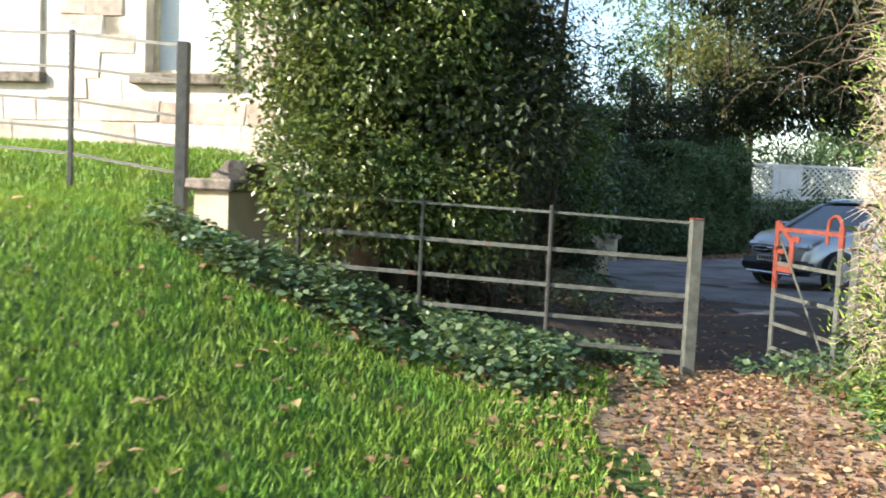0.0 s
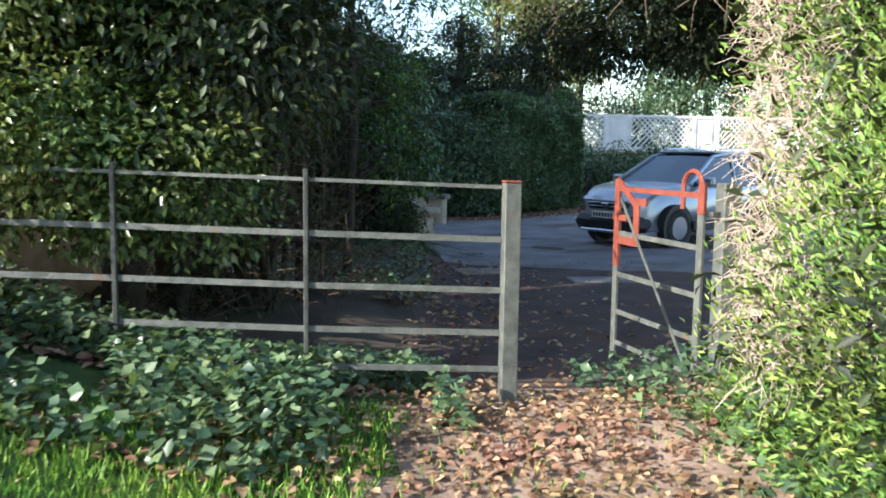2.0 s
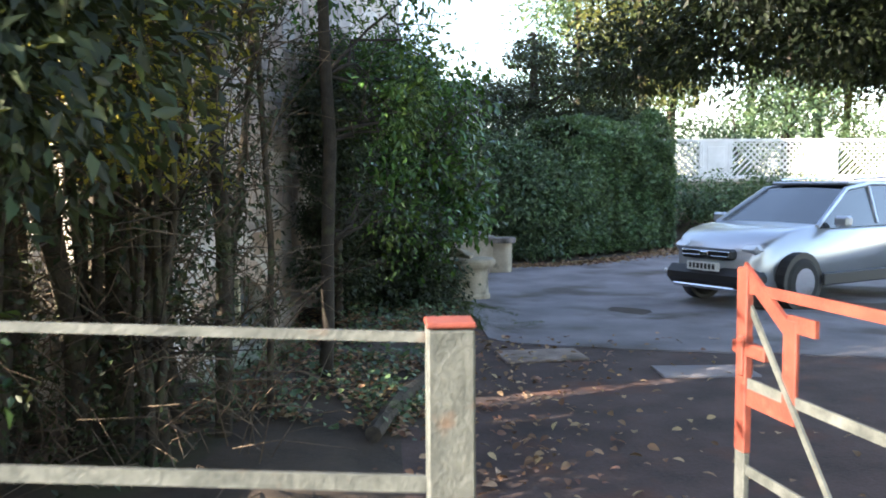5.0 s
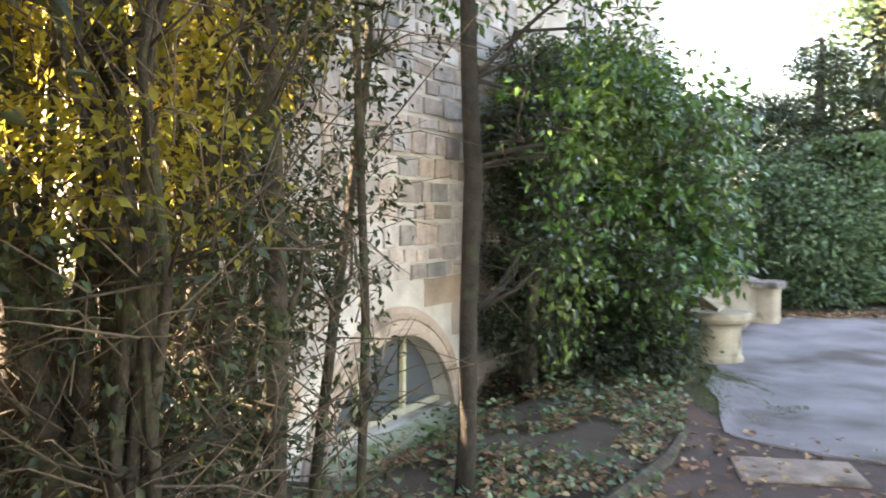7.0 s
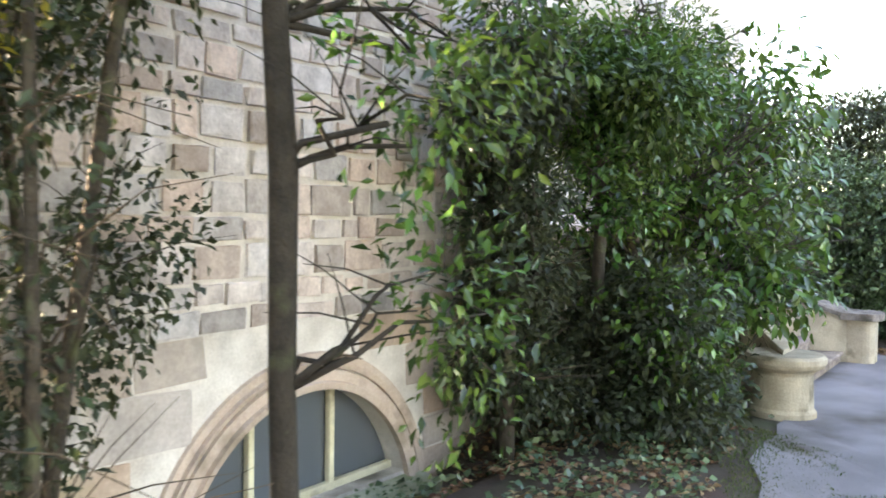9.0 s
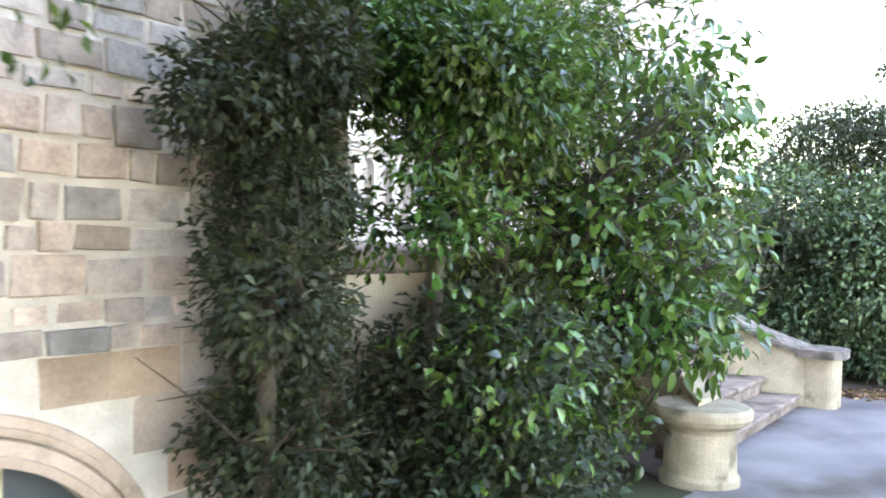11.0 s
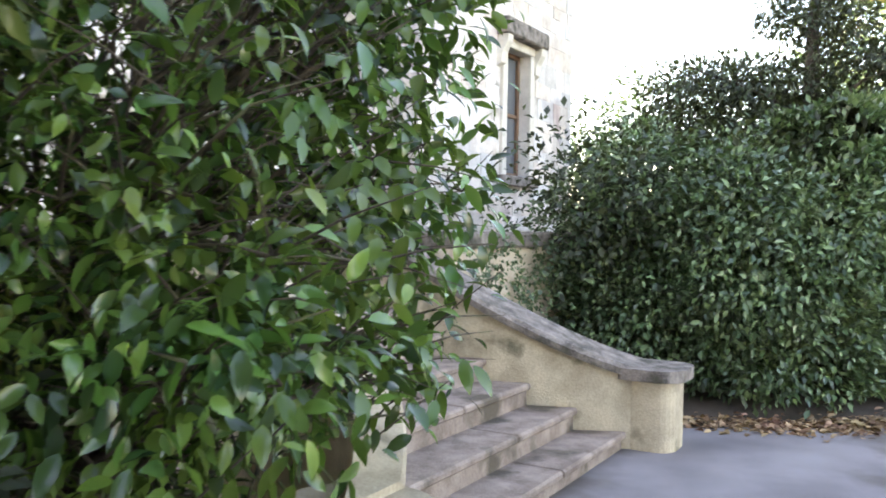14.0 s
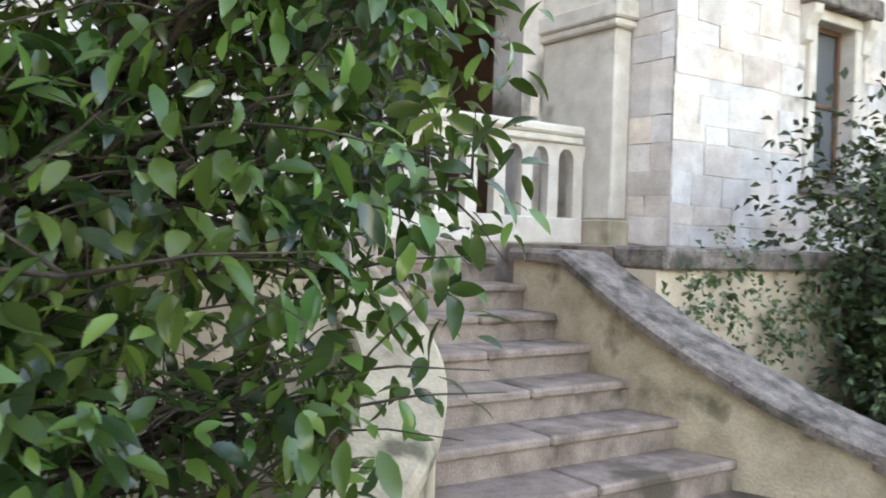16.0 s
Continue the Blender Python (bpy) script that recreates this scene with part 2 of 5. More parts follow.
# ---- mesh helpers ----
def obj(name, bm, material=None, parent=None, label="", smooth=False):
    me = bpy.data.meshes.new(name)
    bm.normal_update()
    bm.to_mesh(me)
    bm.free()
    if material:
        me.materials.append(material)
    if smooth:
        me.polygons.foreach_set("use_smooth", [True] * len(me.polygons))
    ob = new(name, me)
    if parent:
        ob.parent = parent
    if label:
        tagged(ob, label)
    return ob


def part(name, bm, material, parent, label="", smooth=False):
    return obj(name, bm, material, parent, label, smooth)


def raw(name, verts, faces, material, parent=None, smooth=False):
    me = bpy.data.meshes.new(name)
    me.from_pydata([tuple(v) for v in verts], [], [tuple(f) for f in faces])
    me.materials.append(material)
    if smooth:
        me.polygons.foreach_set("use_smooth", [True] * len(me.polygons))
    ob = new(name, me)
    if parent:
        ob.parent = parent
    return ob


def box(bm, lo, hi, m=None, bevel=0.0):
    """A box from corner to corner into bm, with bevelled edges."""
    lo, hi = Vector(lo), Vector(hi)
    made = bmesh.ops.create_cube(bm, size=1.0, matrix=Matrix.Translation((lo + hi) / 2) @ Matrix.Diagonal((*(hi - lo), 1)))["verts"]
    if bevel:
        edges = list({e for v in made for e in v.link_edges})
        out = bmesh.ops.bevel(bm, geom=edges, offset=bevel, segments=1, affect="EDGES", profile=0.5)
        made = list({v for f in out["faces"] for v in f.verts} | {v for v in made if v.is_valid})
    if m is not None:
        bmesh.ops.transform(bm, matrix=m, verts=made)
    return made


def boxes(*items, m=None, bevel=0.0):
    bm = bmesh.new()
    for lo, hi in items:
        box(bm, lo, hi, m, bevel)
    return bm


def tube(bm, pts, radii, sides=7):
    """A tapered tube along points into bm."""
    rings, n = [], len(pts)
    side = Vector((1, 0, 0))
    for i, p in enumerate(pts):
        p = Vector(p)
        way = (Vector(pts[min(i + 1, n - 1)]) - Vector(pts[max(i - 1, 0)])).normalized()
        side = (side - way * side.dot(way))
        side = side.normalized() if side.length > 1e-4 else way.orthogonal().normalized()
        up = way.cross(side)
        r = radii[i] if isinstance(radii, (list, tuple)) else radii
        rings.append([bm.verts.new(p + (side * math.cos(2 * math.pi * k / sides) + up * math.sin(2 * math.pi * k / sides)) * r) for k in range(sides)])
    for a, b in zip(rings, rings[1:]):
        for k in range(sides):
            bm.faces.new((a[k], a[(k + 1) % sides], b[(k + 1) % sides], b[k]))
    bm.faces.new(rings[0][::-1])
    bm.faces.new(rings[-1])


def prism(bm, outline, lo, hi, m=None):
    """A flat outline (x, z) drawn out along y from lo to hi."""
    a = [bm.verts.new((x, lo, z)) for x, z in outline]
    b = [bm.verts.new((x, hi, z)) for x, z in outline]
    n = len(outline)
    bm.faces.new(a)
    bm.faces.new(b[::-1])
    for i in range(n):
        bm.faces.new((a[i], b[i], b[(i + 1) % n], a[(i + 1) % n]))
    bmesh.ops.recalc_face_normals(bm, faces=bm.faces[:])
    if m is not None:
        bmesh.ops.transform(bm, matrix=m, verts=a + b)


def unit(v):
    return v / np.maximum(np.linalg.norm(v, axis=1, keepdims=True), 1e-9)


def leaf_arrays(p, way, up, length, width, fold=0.25, rich=False):
    """Vertices and faces of many leaves: p their stalks, way their axes, up their faces."""
    side = unit(np.cross(way, up))
    up = np.cross(side, way)
    ln, wd = length[:, None], width[:, None]
    if rich:
        rows, local = [], []
        for k, (s, w, dip) in enumerate(((0, .03, 0), (.14, .33, .015), (.38, .5, .02), (.66, .42, -.02), (.87, .2, -.08), (1, .01, -.14))):
            mid = p + way * ln * s + up * ln * dip
            rows += [mid + side * wd * w + up * wd * w * fold, mid, mid - side * wd * w + up * wd * w * fold]
            if k:
                a = 3 * (k - 1)
                local += [(a, a + 1, a + 4, a + 3), (a + 1, a + 2, a + 5, a + 4)]
    else:
        rows = [p, p + way * ln * .45 + side * wd * .5 + up * wd * fold, p + way * ln - up * ln * .08, p + way * ln * .45 - side * wd * .5 + up * wd * fold]
        local = [(0, 2, 1), (0, 3, 2)]
    k = len(rows)
    verts = np.stack(rows, axis=1).reshape(-1, 3)
    base = (np.arange(len(p)) * k)[:, None]
    return verts, [(base + np.array(f)[None]) for f in local]


def mesh_arrays(name, verts, face_sets, material, parent=None):
    """A mesh object from numpy vertices and sets of equal-sided faces."""
    me = bpy.data.meshes.new(name)
    me.vertices.add(len(verts))
    me.vertices.foreach_set("co", np.asarray(verts, dtype=np.float32).ravel())
    loops = np.concatenate([f.ravel() for f in face_sets]).astype(np.int32)
    totals = np.concatenate([np.full(len(f), f.shape[1]) for f in face_sets]).astype(np.int32)
    starts = np.concatenate([[0], np.cumsum(totals)[:-1]]).astype(np.int32)
    me.loops.add(len(loops))
    me.loops.foreach_set("vertex_index", loops)
    me.polygons.add(len(totals))
    me.polygons.foreach_set("loop_start", starts)
    me.polygons.foreach_set("loop_total", totals)
    me.update(calc_edges=True)
    if len(face_sets) > 4:
        me.polygons.foreach_set("use_smooth", [True] * len(me.polygons))
    me.materials.append(material)
    ob = new(name, me)
    if parent:
        ob.parent = parent
    return ob


def clump_points(rng, clumps, count, shell=0.62):
    """Points and outward ways in the shells of a set of ellipsoids (x, y, z, rx, ry, rz), clustered into sprays, with uneven outline."""
    vol = np.array([c[3] * c[4] + c[4] * c[5] + c[3] * c[5] for c in clumps])
    pick = rng.choice(len(clumps), count, p=vol / vol.sum())
    c = np.array(clumps, dtype=float)[pick]
    sprays = max(30, count // 22)
    sw = unit(rng.normal(size=(sprays, 3)))
    sr = shell + (1.22 - shell) * rng.random(sprays) ** 0.6
    k = rng.integers(0, sprays, count)
    way = unit(sw[k] + rng.normal(scale=0.13, size=(count, 3)))
    r = sr[k] + rng.normal(scale=0.09, size=count)
    p = c[:, :3] + way * c[:, 3:6] * r[:, None]
    return p, way


def crown(name, seed, clumps, count, size, material, parent=None, width=0.45, droop=0.25, shell=0.62, rich=False, low=0.03, loose=0.8):
    """Foliage made of many leaves in clumps."""
    rng = np.random.default_rng(seed)
    p, out = clump_points(rng, clumps, count, shell)
    keep = p[:, 2] > low
    p, out = p[keep], out[keep]
    n = len(p)
    way = unit(out * 0.7 + rng.normal(scale=loose, size=(n, 3)) * 0.6 + np.array([0, 0, -droop]))
    up = unit(out * 0.5 + np.array([0, 0, 0.8]) + rng.normal(scale=0.45, size=(n, 3)))
    length = size * rng.uniform(0.6, 1.25, n)
    v, f = leaf_arrays(p, way, up, length, length * width, rich=rich)
    return mesh_arrays(name, v, f, material, parent)


def empty(name, place=(0, 0, 0)):
    ob = new(name)
    ob.empty_display_size = 0.2
    ob.matrix_world = Matrix.Translation(place)
    return ob


# ---- ground ----
def smooth01(a, b, v):
    s = min(1.0, max(0.0, (v - a) / (b - a)))
    return s * s * (3 - 2 * s)


def ground_z(x, y):
    """Height of the ground: lawn bank rising to the left, flat drive, bank behind the far hedge."""
    bank = smooth01(1.5, -3.0, x) * smooth01(-1.5, 6.3, y) * 1.24
    upper = smooth01(-1.6, -2.4, x + 0.25 * (7 - y)) * smooth01(6.5, 11.0, y) * 0.55
    cut = smooth01(7.2, 6.6, y) + (1 - smooth01(7.2, 6.6, y)) * smooth01(-1.55, -2.0, x - 0.25 * (y - 7))
    z = bank * cut + upper
    gate = 0.19 * math.exp(-((y - 5.9) / 1.5) ** 2) * smooth01(7.5, 6.0, y) * smooth01(-0.5, 1.0, x)
    verge = 0.17 * smooth01(2.4, 1.2, x - 0.22 * (y - 10)) * smooth01(6.4, 7.5, y) * smooth01(17, 14, y) * smooth01(-1.9, -1.2, x - .25 * (y - 7))
    right = 0.3 * smooth01(2.5, 3.4, x) * smooth01(7.2, 5.5, y) * smooth01(-2, 3, y)
    far = 1.0 * smooth01(22.0, 26.5, y - 0.45 * max(0, x - 5)) + 0.5 * smooth01(30, 60, y)
    well = -0.24 * smooth01(.75, .25, abs(x - (.38 + .25 * (y - 12.3)))) * smooth01(1.7, 1.2, abs(y - 12.3))
    dip = well - 0.07 * smooth01(14.5, 16.5, y) * smooth01(23, 21, y)
    return z + gate + verge + right + far + dip - 0.03 * smooth01(3, 0, y)


def axis(lo, hi, a, b, step):
    mid = [a + step * i for i in range(int((b - a) / step) + 1)]
    left, right, d = [], [], step
    v = a
    while v > lo:
        d *= 1.35
        v -= d
        left.append(v)
    v, d = mid[-1], step
    while v < hi:
        d *= 1.35
        v += d
        right.append(v)
    return left[::-1] + mid + right


GX, GY = axis(-900, 900, -9, 13, 0.22), axis(-900, 900, -3, 29, 0.22)
verts = []
for y in GY:
    for x in GX:
        fine = noise.noise((x * 1.7, y * 1.7, 0)) * 0.018 if (-9 < x < 3 and -3 < y < 30) else 0
        verts.append((x, y, ground_z(x, y) + fine * (1 if x < 2.2 else 0.2)))
nx = len(GX)
faces, which = [], []
for j in range(len(GY) - 1):
    for i in range(nx - 1):
        faces.append((j * nx + i, j * nx + i + 1, (j + 1) * nx + i + 1, (j + 1) * nx + i))
        x, y = (GX[i] + GX[i + 1]) / 2, (GY[j] + GY[j + 1]) / 2
        jag = 0.35 * noise.noise((x * 1.3, y * 1.3, 3))
        path_mid = 1.75 + 0.12 * (y - 4)
        if y < 6.6 + jag and not (abs(x - path_mid) < 0.75 + jag and y > 3.2) or x < -2.2 + .25 * (y - 7):
            which.append(1)
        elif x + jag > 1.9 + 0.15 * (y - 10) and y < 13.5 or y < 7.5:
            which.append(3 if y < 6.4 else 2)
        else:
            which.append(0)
ground = raw("ground", verts, faces, M_SOIL, smooth=True)
ground.data.materials.append(M_LAWN)
ground.data.materials.append(M_DIRT)
ground.data.materials.append(M_PATH)
ground.data.polygons.foreach_set("material_index", which)
tagged(ground, "grassy bank, bare earth path and leaf-strewn soil", "ground", kind="structure")

# the drive: a worn asphalt sheet with an uneven near edge
bm = bmesh.new()
edge = []
DRIVE = [(2.75, 12.9), (3.4, 12.55), (4.4, 12.2), (5.6, 11.9), (8, 11.2), (14, 10.5), (24, 10), (24, 24.5), (14, 24.2), (9.2, 23.6), (7.6, 22.9), (6.3, 21.9), (5.2, 21.2), (4.3, 20.95), (3.6, 20.7), (2.2, 20.2), (2.2, 17.0), (2.95, 16.1), (2.75, 14.2)]
ring = []
for (x0, y0), (x1, y1) in zip(DRIVE, DRIVE[1:] + DRIVE[:1]):
    for k in range(6):
        x, y = x0 + (x1 - x0) * k / 6, y0 + (y1 - y0) * k / 6
        x += 0.09 * noise.noise((x * 2, y * 2, 5))
        y += 0.09 * noise.noise((x * 2, y * 2, 9))
        ring.append((x, y))
top = [bm.verts.new((x, y, 0)) for x, y in ring]
face = bm.faces.new(top)
bmesh.ops.triangulate(bm, faces=[face])
bmesh.ops.subdivide_edges(bm, edges=[e for e in bm.edges if e.calc_length() > 1.2], cuts=3, use_grid_fill=True)
bmesh.ops.triangulate(bm, faces=bm.faces[:])
for v in bm.verts:
    v.co.z = ground_z(v.co.x, v.co.y) + 0.016
rim = bmesh.ops.extrude_edge_only(bm, edges=[e for e in bm.edges if e.is_boundary])["geom"]
for v in rim:
    if isinstance(v, bmesh.types.BMVert):
        v.co.z -= 0.06
drive = obj("road", bm, M_DRIVE)
tagged(drive, "worn grey asphalt drive with mossy edges", "drive", kind="structure")

# ---- the house: walls in its own frame (x out of the wall, y along it) ----
def house_box(name, lo, hi, material, parent=None, label="", bevel=0.0):
    bm = boxes((lo, hi), bevel=bevel)
    ob = obj(name, bm, material, parent, label)
    ob.matrix_world = HOUSE
    return ob


CORNER, BAY_END, TERRACE = -2.3, 2.45, 1.60
SET_BACK, PIER, RECESS = -1.75, -2.3, -3.35      # planes of the far block, of the porch pier and of the porch wall
ARCH_R, ARCH_Z = 0.95, -0.20                       # the basement window's arch: radius and springing
WIN_Y = 0.09


def arch_wall():
    """The garden wall of the bay, with the half-round basement window cut through it."""
    bm = bmesh.new()
    outline = [(CORNER, -0.3), (CORNER, 8.5), (BAY_END, 8.5), (BAY_END, -0.3)]
    arc = [(-ARCH_R * math.cos(math.pi * k / 24), ARCH_Z + ARCH_R * math.sin(math.pi * k / 24)) for k in range(25)]
    sill_z = 0.07
    a0 = math.asin((sill_z - ARCH_Z) / ARCH_R)
    arc = [(-ARCH_R * math.cos(a0 + (math.pi - 2 * a0) * k / 24), ARCH_Z + ARCH_R * math.sin(a0 + (math.pi - 2 * a0) * k / 24)) for k in range(25)]
    arc = [(y + WIN_Y, z) for y, z in arc]
    for depth in (0.0, -0.45):
        left = [(CORNER, -0.3), (CORNER, 8.5), (0.0, 8.5)] + arc[12::-1] + [(arc[0][0], -0.3)]
        right = [(BAY_END, -0.3), (arc[-1][0], -0.3)] + arc[:11:-1] + [(0.0, 8.5), (BAY_END, 8.5)]
        under = [(arc[0][0], -0.3), arc[0], arc[-1], (arc[-1][0], -0.3)]
        for loop in (left, right, under):
            bm.faces.new([bm.verts.new((depth, y, z)) for y, z in loop])
    ring = arc + [arc[0]]
    for (y0, z0), (y1, z1) in zip(ring, ring[1:]):
        bm.faces.new([bm.verts.new(q) for q in ((0, y0, z0), (0, y1, z1), (-.45, y1, z1), (-.45, y0, z0))])
    for y in (CORNER, BAY_END):
        bm.faces.new([bm.verts.new(q) for q in ((0, y, -.3), (0, y, 8.5), (-.45, y, 8.5), (-.45, y, -.3))])
    bmesh.ops.remove_doubles(bm, verts=bm.verts[:], dist=0.0005)
    bmesh.ops.recalc_face_normals(bm, faces=bm.faces[:])
    ob = obj("wall_bay", bm, M_MORTAR)
    ob.matrix_world = HOUSE
    return tagged(ob, "pinkish rubble stone house wall with pale mortar", "wall", kind="structure"), arc


wall_bay, ARC = arch_wall()


def archivolt(radius, width, depth, name, label):
    bm = bmesh.new()
    a0 = -0.02
    rows = []
    for k in range(37):
        a = a0 + (math.pi - 2 * a0) * k / 36
        ring = []
        for r, d in ((radius, 0.0), (radius, depth), (radius + width * .35, depth + .015), (radius + width * .42, depth - .012), (radius + width * .9, depth - .01), (radius + width, 0.0)):
            ring.append(bm.verts.new((d, -r * math.cos(a), ARCH_Z + r * math.sin(a))))
        rows.append(ring)
    for p, q in zip(rows, rows[1:]):
        for i in range(5):
            bm.faces.new((p[i], p[i + 1], q[i + 1], q[i]))
    bmesh.ops.recalc_face_normals(bm, faces=bm.faces[:])
    return part(name, bm, M_ARCH, WINDOW, label)


WINDOW = tagged(empty("window_1"), "half-round basement window with cream glazing bars in a moulded stone arch", "window", kind="structure")
WINDOW.matrix_world = HOUSE @ Matrix.Translation((0, WIN_Y, 0))
archivolt(ARCH_R - .015, 0.12, 0.045, "window_frame", "moulded pale stone arch")
archivolt(ARCH_R + .11, 0.09, 0.03, "hood_mould", "worn stone hood mould")
part("pane", boxes(((-.17, -ARCH_R, -.2), (-.15, ARCH_R, .9))), M_GLASS, WINDOW, "dusty dark glass")
for y in (-.32, .32):
    part("glazing_bar", boxes(((-.145, y - .022, .06), (-.10, y + .022, ARCH_Z + math.sqrt(ARCH_R ** 2 - .32 ** 2))), bevel=.006), M_CREAM, WINDOW, "peeling cream painted bar")
part("bottom_rail", boxes(((-.145, -.9, .07), (-.10, .9, .12)), bevel=.006), M_CREAM, WINDOW)
bm = bmesh.new()
prism(bm, [(-.14, .075), (.20, .0), (.20, -.12), (-.14, -.12)], -1.05, 1.05)
part("window_sill", bm, M_SILL, WINDOW, "sloping mossy stone sill")


def stone_box(rng, material):
    """A roughly squared stone with uneven face, 1 x 1 x 1, chamfered."""
    bm = bmesh.new()
    c = 0.07
    pts = []
    for x, inset in ((0.0, 0), (1.0 - c, 0), (1.0, c)):
        pts.append([bm.verts.new((x + (rng.uniform(-.12, .12) if inset else 0), y + rng.uniform(-.05, .05), z + rng.uniform(-.05, .05)))
                    for y, z in ((-.5 + inset, -.5 + inset), (.5 - inset, -.5 + inset), (.5 - inset, .5 - inset), (-.5 + inset, .5 - inset))])
    for a, b in zip(pts, pts[1:]):
        for k in range(4):
            bm.faces.new((a[k], a[(k + 1) % 4], b[(k + 1) % 4], b[k]))
    bm.faces.new(pts[-1])
    bm.normal_update()
    me = bpy.data.meshes.new("stone")
    bm.to_mesh(me)
    bm.free()
    me.materials.append(material)
    return me


_rng = random.Random(5)
STONES = {m.name: [stone_box(_rng, m) for _ in range(10)] for m in (M_STONE, M_PALE, M_PINK)}


def stone_courses(seed, y0, y1, z0, z1, course=(.15, .24), length=(.22, .46), skip=None):
    """Places (y, z, width, height) of stones laid in uneven courses."""
    rng, out, z = random.Random(seed), [], z0
    while z < z1 - 0.06:
        h = min(rng.uniform(*course), z1 - z)
        y = y0
        while y < y1 - 0.03:
            w = min(rng.uniform(*length), y1 - y)
            if y1 - y - w < 0.12:
                w = y1 - y
            if not (skip and skip(y + w / 2, z + h / 2, w, h)):
                out.append((y + w / 2, z + h / 2, w, h))
            y += w
        z += h
    return out


def lay_stones(wall, places, m, near, depth=0.03, joint=0.018, seed=3, limit=290, material=None, joined=None):
    """Stones on a wall: those near the point (y, z) as pieces, the rest joined."""
    rng = random.Random(seed)
    material, joined = material or M_STONE, joined or M_STONES
    kinds = STONES[material.name]
    places = sorted(places, key=lambda q: (q[0] - near[0]) ** 2 + (q[1] - near[1]) ** 2)
    for y, z, w, h in places[:limit]:
        ob = new("stone", kinds[rng.randrange(len(kinds))])
        ob.parent = wall
        d = depth * rng.uniform(.6, 1.35)
        j2 = joint * rng.uniform(.6, 2.2)
        ob.matrix_world = m @ Matrix.Translation((-.003, y + rng.uniform(-.006, .006), z + rng.uniform(-.006, .006))) @ pose(0, 0, 0, rng.uniform(-1.6, 1.6)) @ Matrix.Diagonal((d, w - j2, h - j2, 1))
    rest = places[limit:]
    if rest:
        vs, fs = [], []
        for y, z, w, h in rest:
            d, c = depth * rng.uniform(.6, 1.35), .012
            w2, h2 = (w - joint) / 2, (h - joint) / 2
            base = len(vs)
            for x, i in ((0, 0), (d - .006, 0), (d, c)):
                vs += [(x, y - w2 + i, z - h2 + i), (x, y + w2 - i, z - h2 + i), (x, y + w2 - i, z + h2 - i), (x, y - w2 + i, z + h2 - i)]
            for r in (0, 4):
                fs += [(base + r + k, base + r + (k + 1) % 4, base + r + 4 + (k + 1) % 4, base + r + 4 + k) for k in range(4)]
            fs.append((base + 8, base + 9, base + 10, base + 11))
        ob = raw("stonework", vs, fs, joined, wall)
        ob.matrix_world = m
        tagged(ob, kind="stuff")


def wall_with_windows(name, m, y0, y1, z0, z1, holes, thick, material, label):
    """A wall in the plane x = 0 of m, with rectangular openings through it."""
    ys = sorted({y0, y1, *[h[0] for h in holes], *[h[1] for h in holes]})
    zs = sorted({z0, z1, *[h[2] for h in holes], *[h[3] for h in holes]})
    bm = bmesh.new()
    for a, b in zip(ys, ys[1:]):
        for c, d in zip(zs, zs[1:]):
            if any(h[0] <= a and b <= h[1] and h[2] <= c and d <= h[3] for h in holes):
                continue
            for x in (0, -thick):
                bm.faces.new([bm.verts.new(q) for q in ((x, a, c), (x, b, c), (x, b, d), (x, a, d))])
    for h in [*holes, (y0, y1, z0, z1)]:
        loop = [(h[0], h[2]), (h[1], h[2]), (h[1], h[3]), (h[0], h[3])]
        for (a, c), (b, d) in zip(loop, loop[1:] + loop[:1]):
            bm.faces.new([bm.verts.new(q) for q in ((0, a, c), (0, b, d), (-thick, b, d), (-thick, a, c))])
    bmesh.ops.remove_doubles(bm, verts=bm.verts[:], dist=0.0005)
    bmesh.ops.recalc_face_normals(bm, faces=bm.faces[:])
    ob = obj(name, bm, material)
    ob.matrix_world = m
    return tagged(ob, label, "wall", kind="structure")


def sash_window(name, m, y0, y1, z0, z1, label, blind=True, paint=None):
    """A sash window with stone surround, sill, frame, meeting rail and panes, in the plane x = 0 of m."""
    w = tagged(empty(name), label, "window", kind="structure")
    w.matrix_world = m
    s = .14
    part("surround", boxes(((-.02, y0 - s, z0), (.05, y0, z1)), ((-.02, y1, z0), (.05, y1 + s, z1)), ((-.02, y0 - s, z1), (.06, y1 + s, z1 + .2)), bevel=.012), M_TRIM, w, "pale dressed stone surround")
    part("window_sill", boxes(((-.2, y0 - s - .06, z0 - .14), (.12, y1 + s + .06, z0)), bevel=.015), M_COPE, w, "weathered stone sill")
    f, zm = .06, (z0 + z1) / 2
    part("frame", boxes(((-.20, y0, z0), (-.13, y0 + f, z1)), ((-.20, y1 - f, z0), (-.13, y1, z1)), ((-.20, y0 + f, z1 - f), (-.13, y1 - f, z1)), ((-.20, y0 + f, z0), (-.13, y1 - f, z0 + f)), bevel=.006), paint or M_CREAM, w, "painted sash frame")
    part("meeting_rail", boxes(((-.19, y0 + f, zm - .025), (-.14, y1 - f, zm + .025)), bevel=.005), paint or M_CREAM, w)
    for a, b in ((z0 + f, zm - .025), (zm + .025, z1 - f)):
        part("pane", boxes(((-.18, y0 + f, a), (-.172, y1 - f, b))), M_GLASS if not blind else M_BLIND, w)
    # black sheet as the darkness of the room behind the panes
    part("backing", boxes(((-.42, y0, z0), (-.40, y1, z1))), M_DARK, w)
    return w


# the front that looks over the lawn: its plane runs off the bay's corner
FRONT = HOUSE @ Matrix.Translation((0, CORNER, 0)) @ pose(0, 0, 0, 0, 0, -90)      # local x out over the lawn, y along the front towards the corner
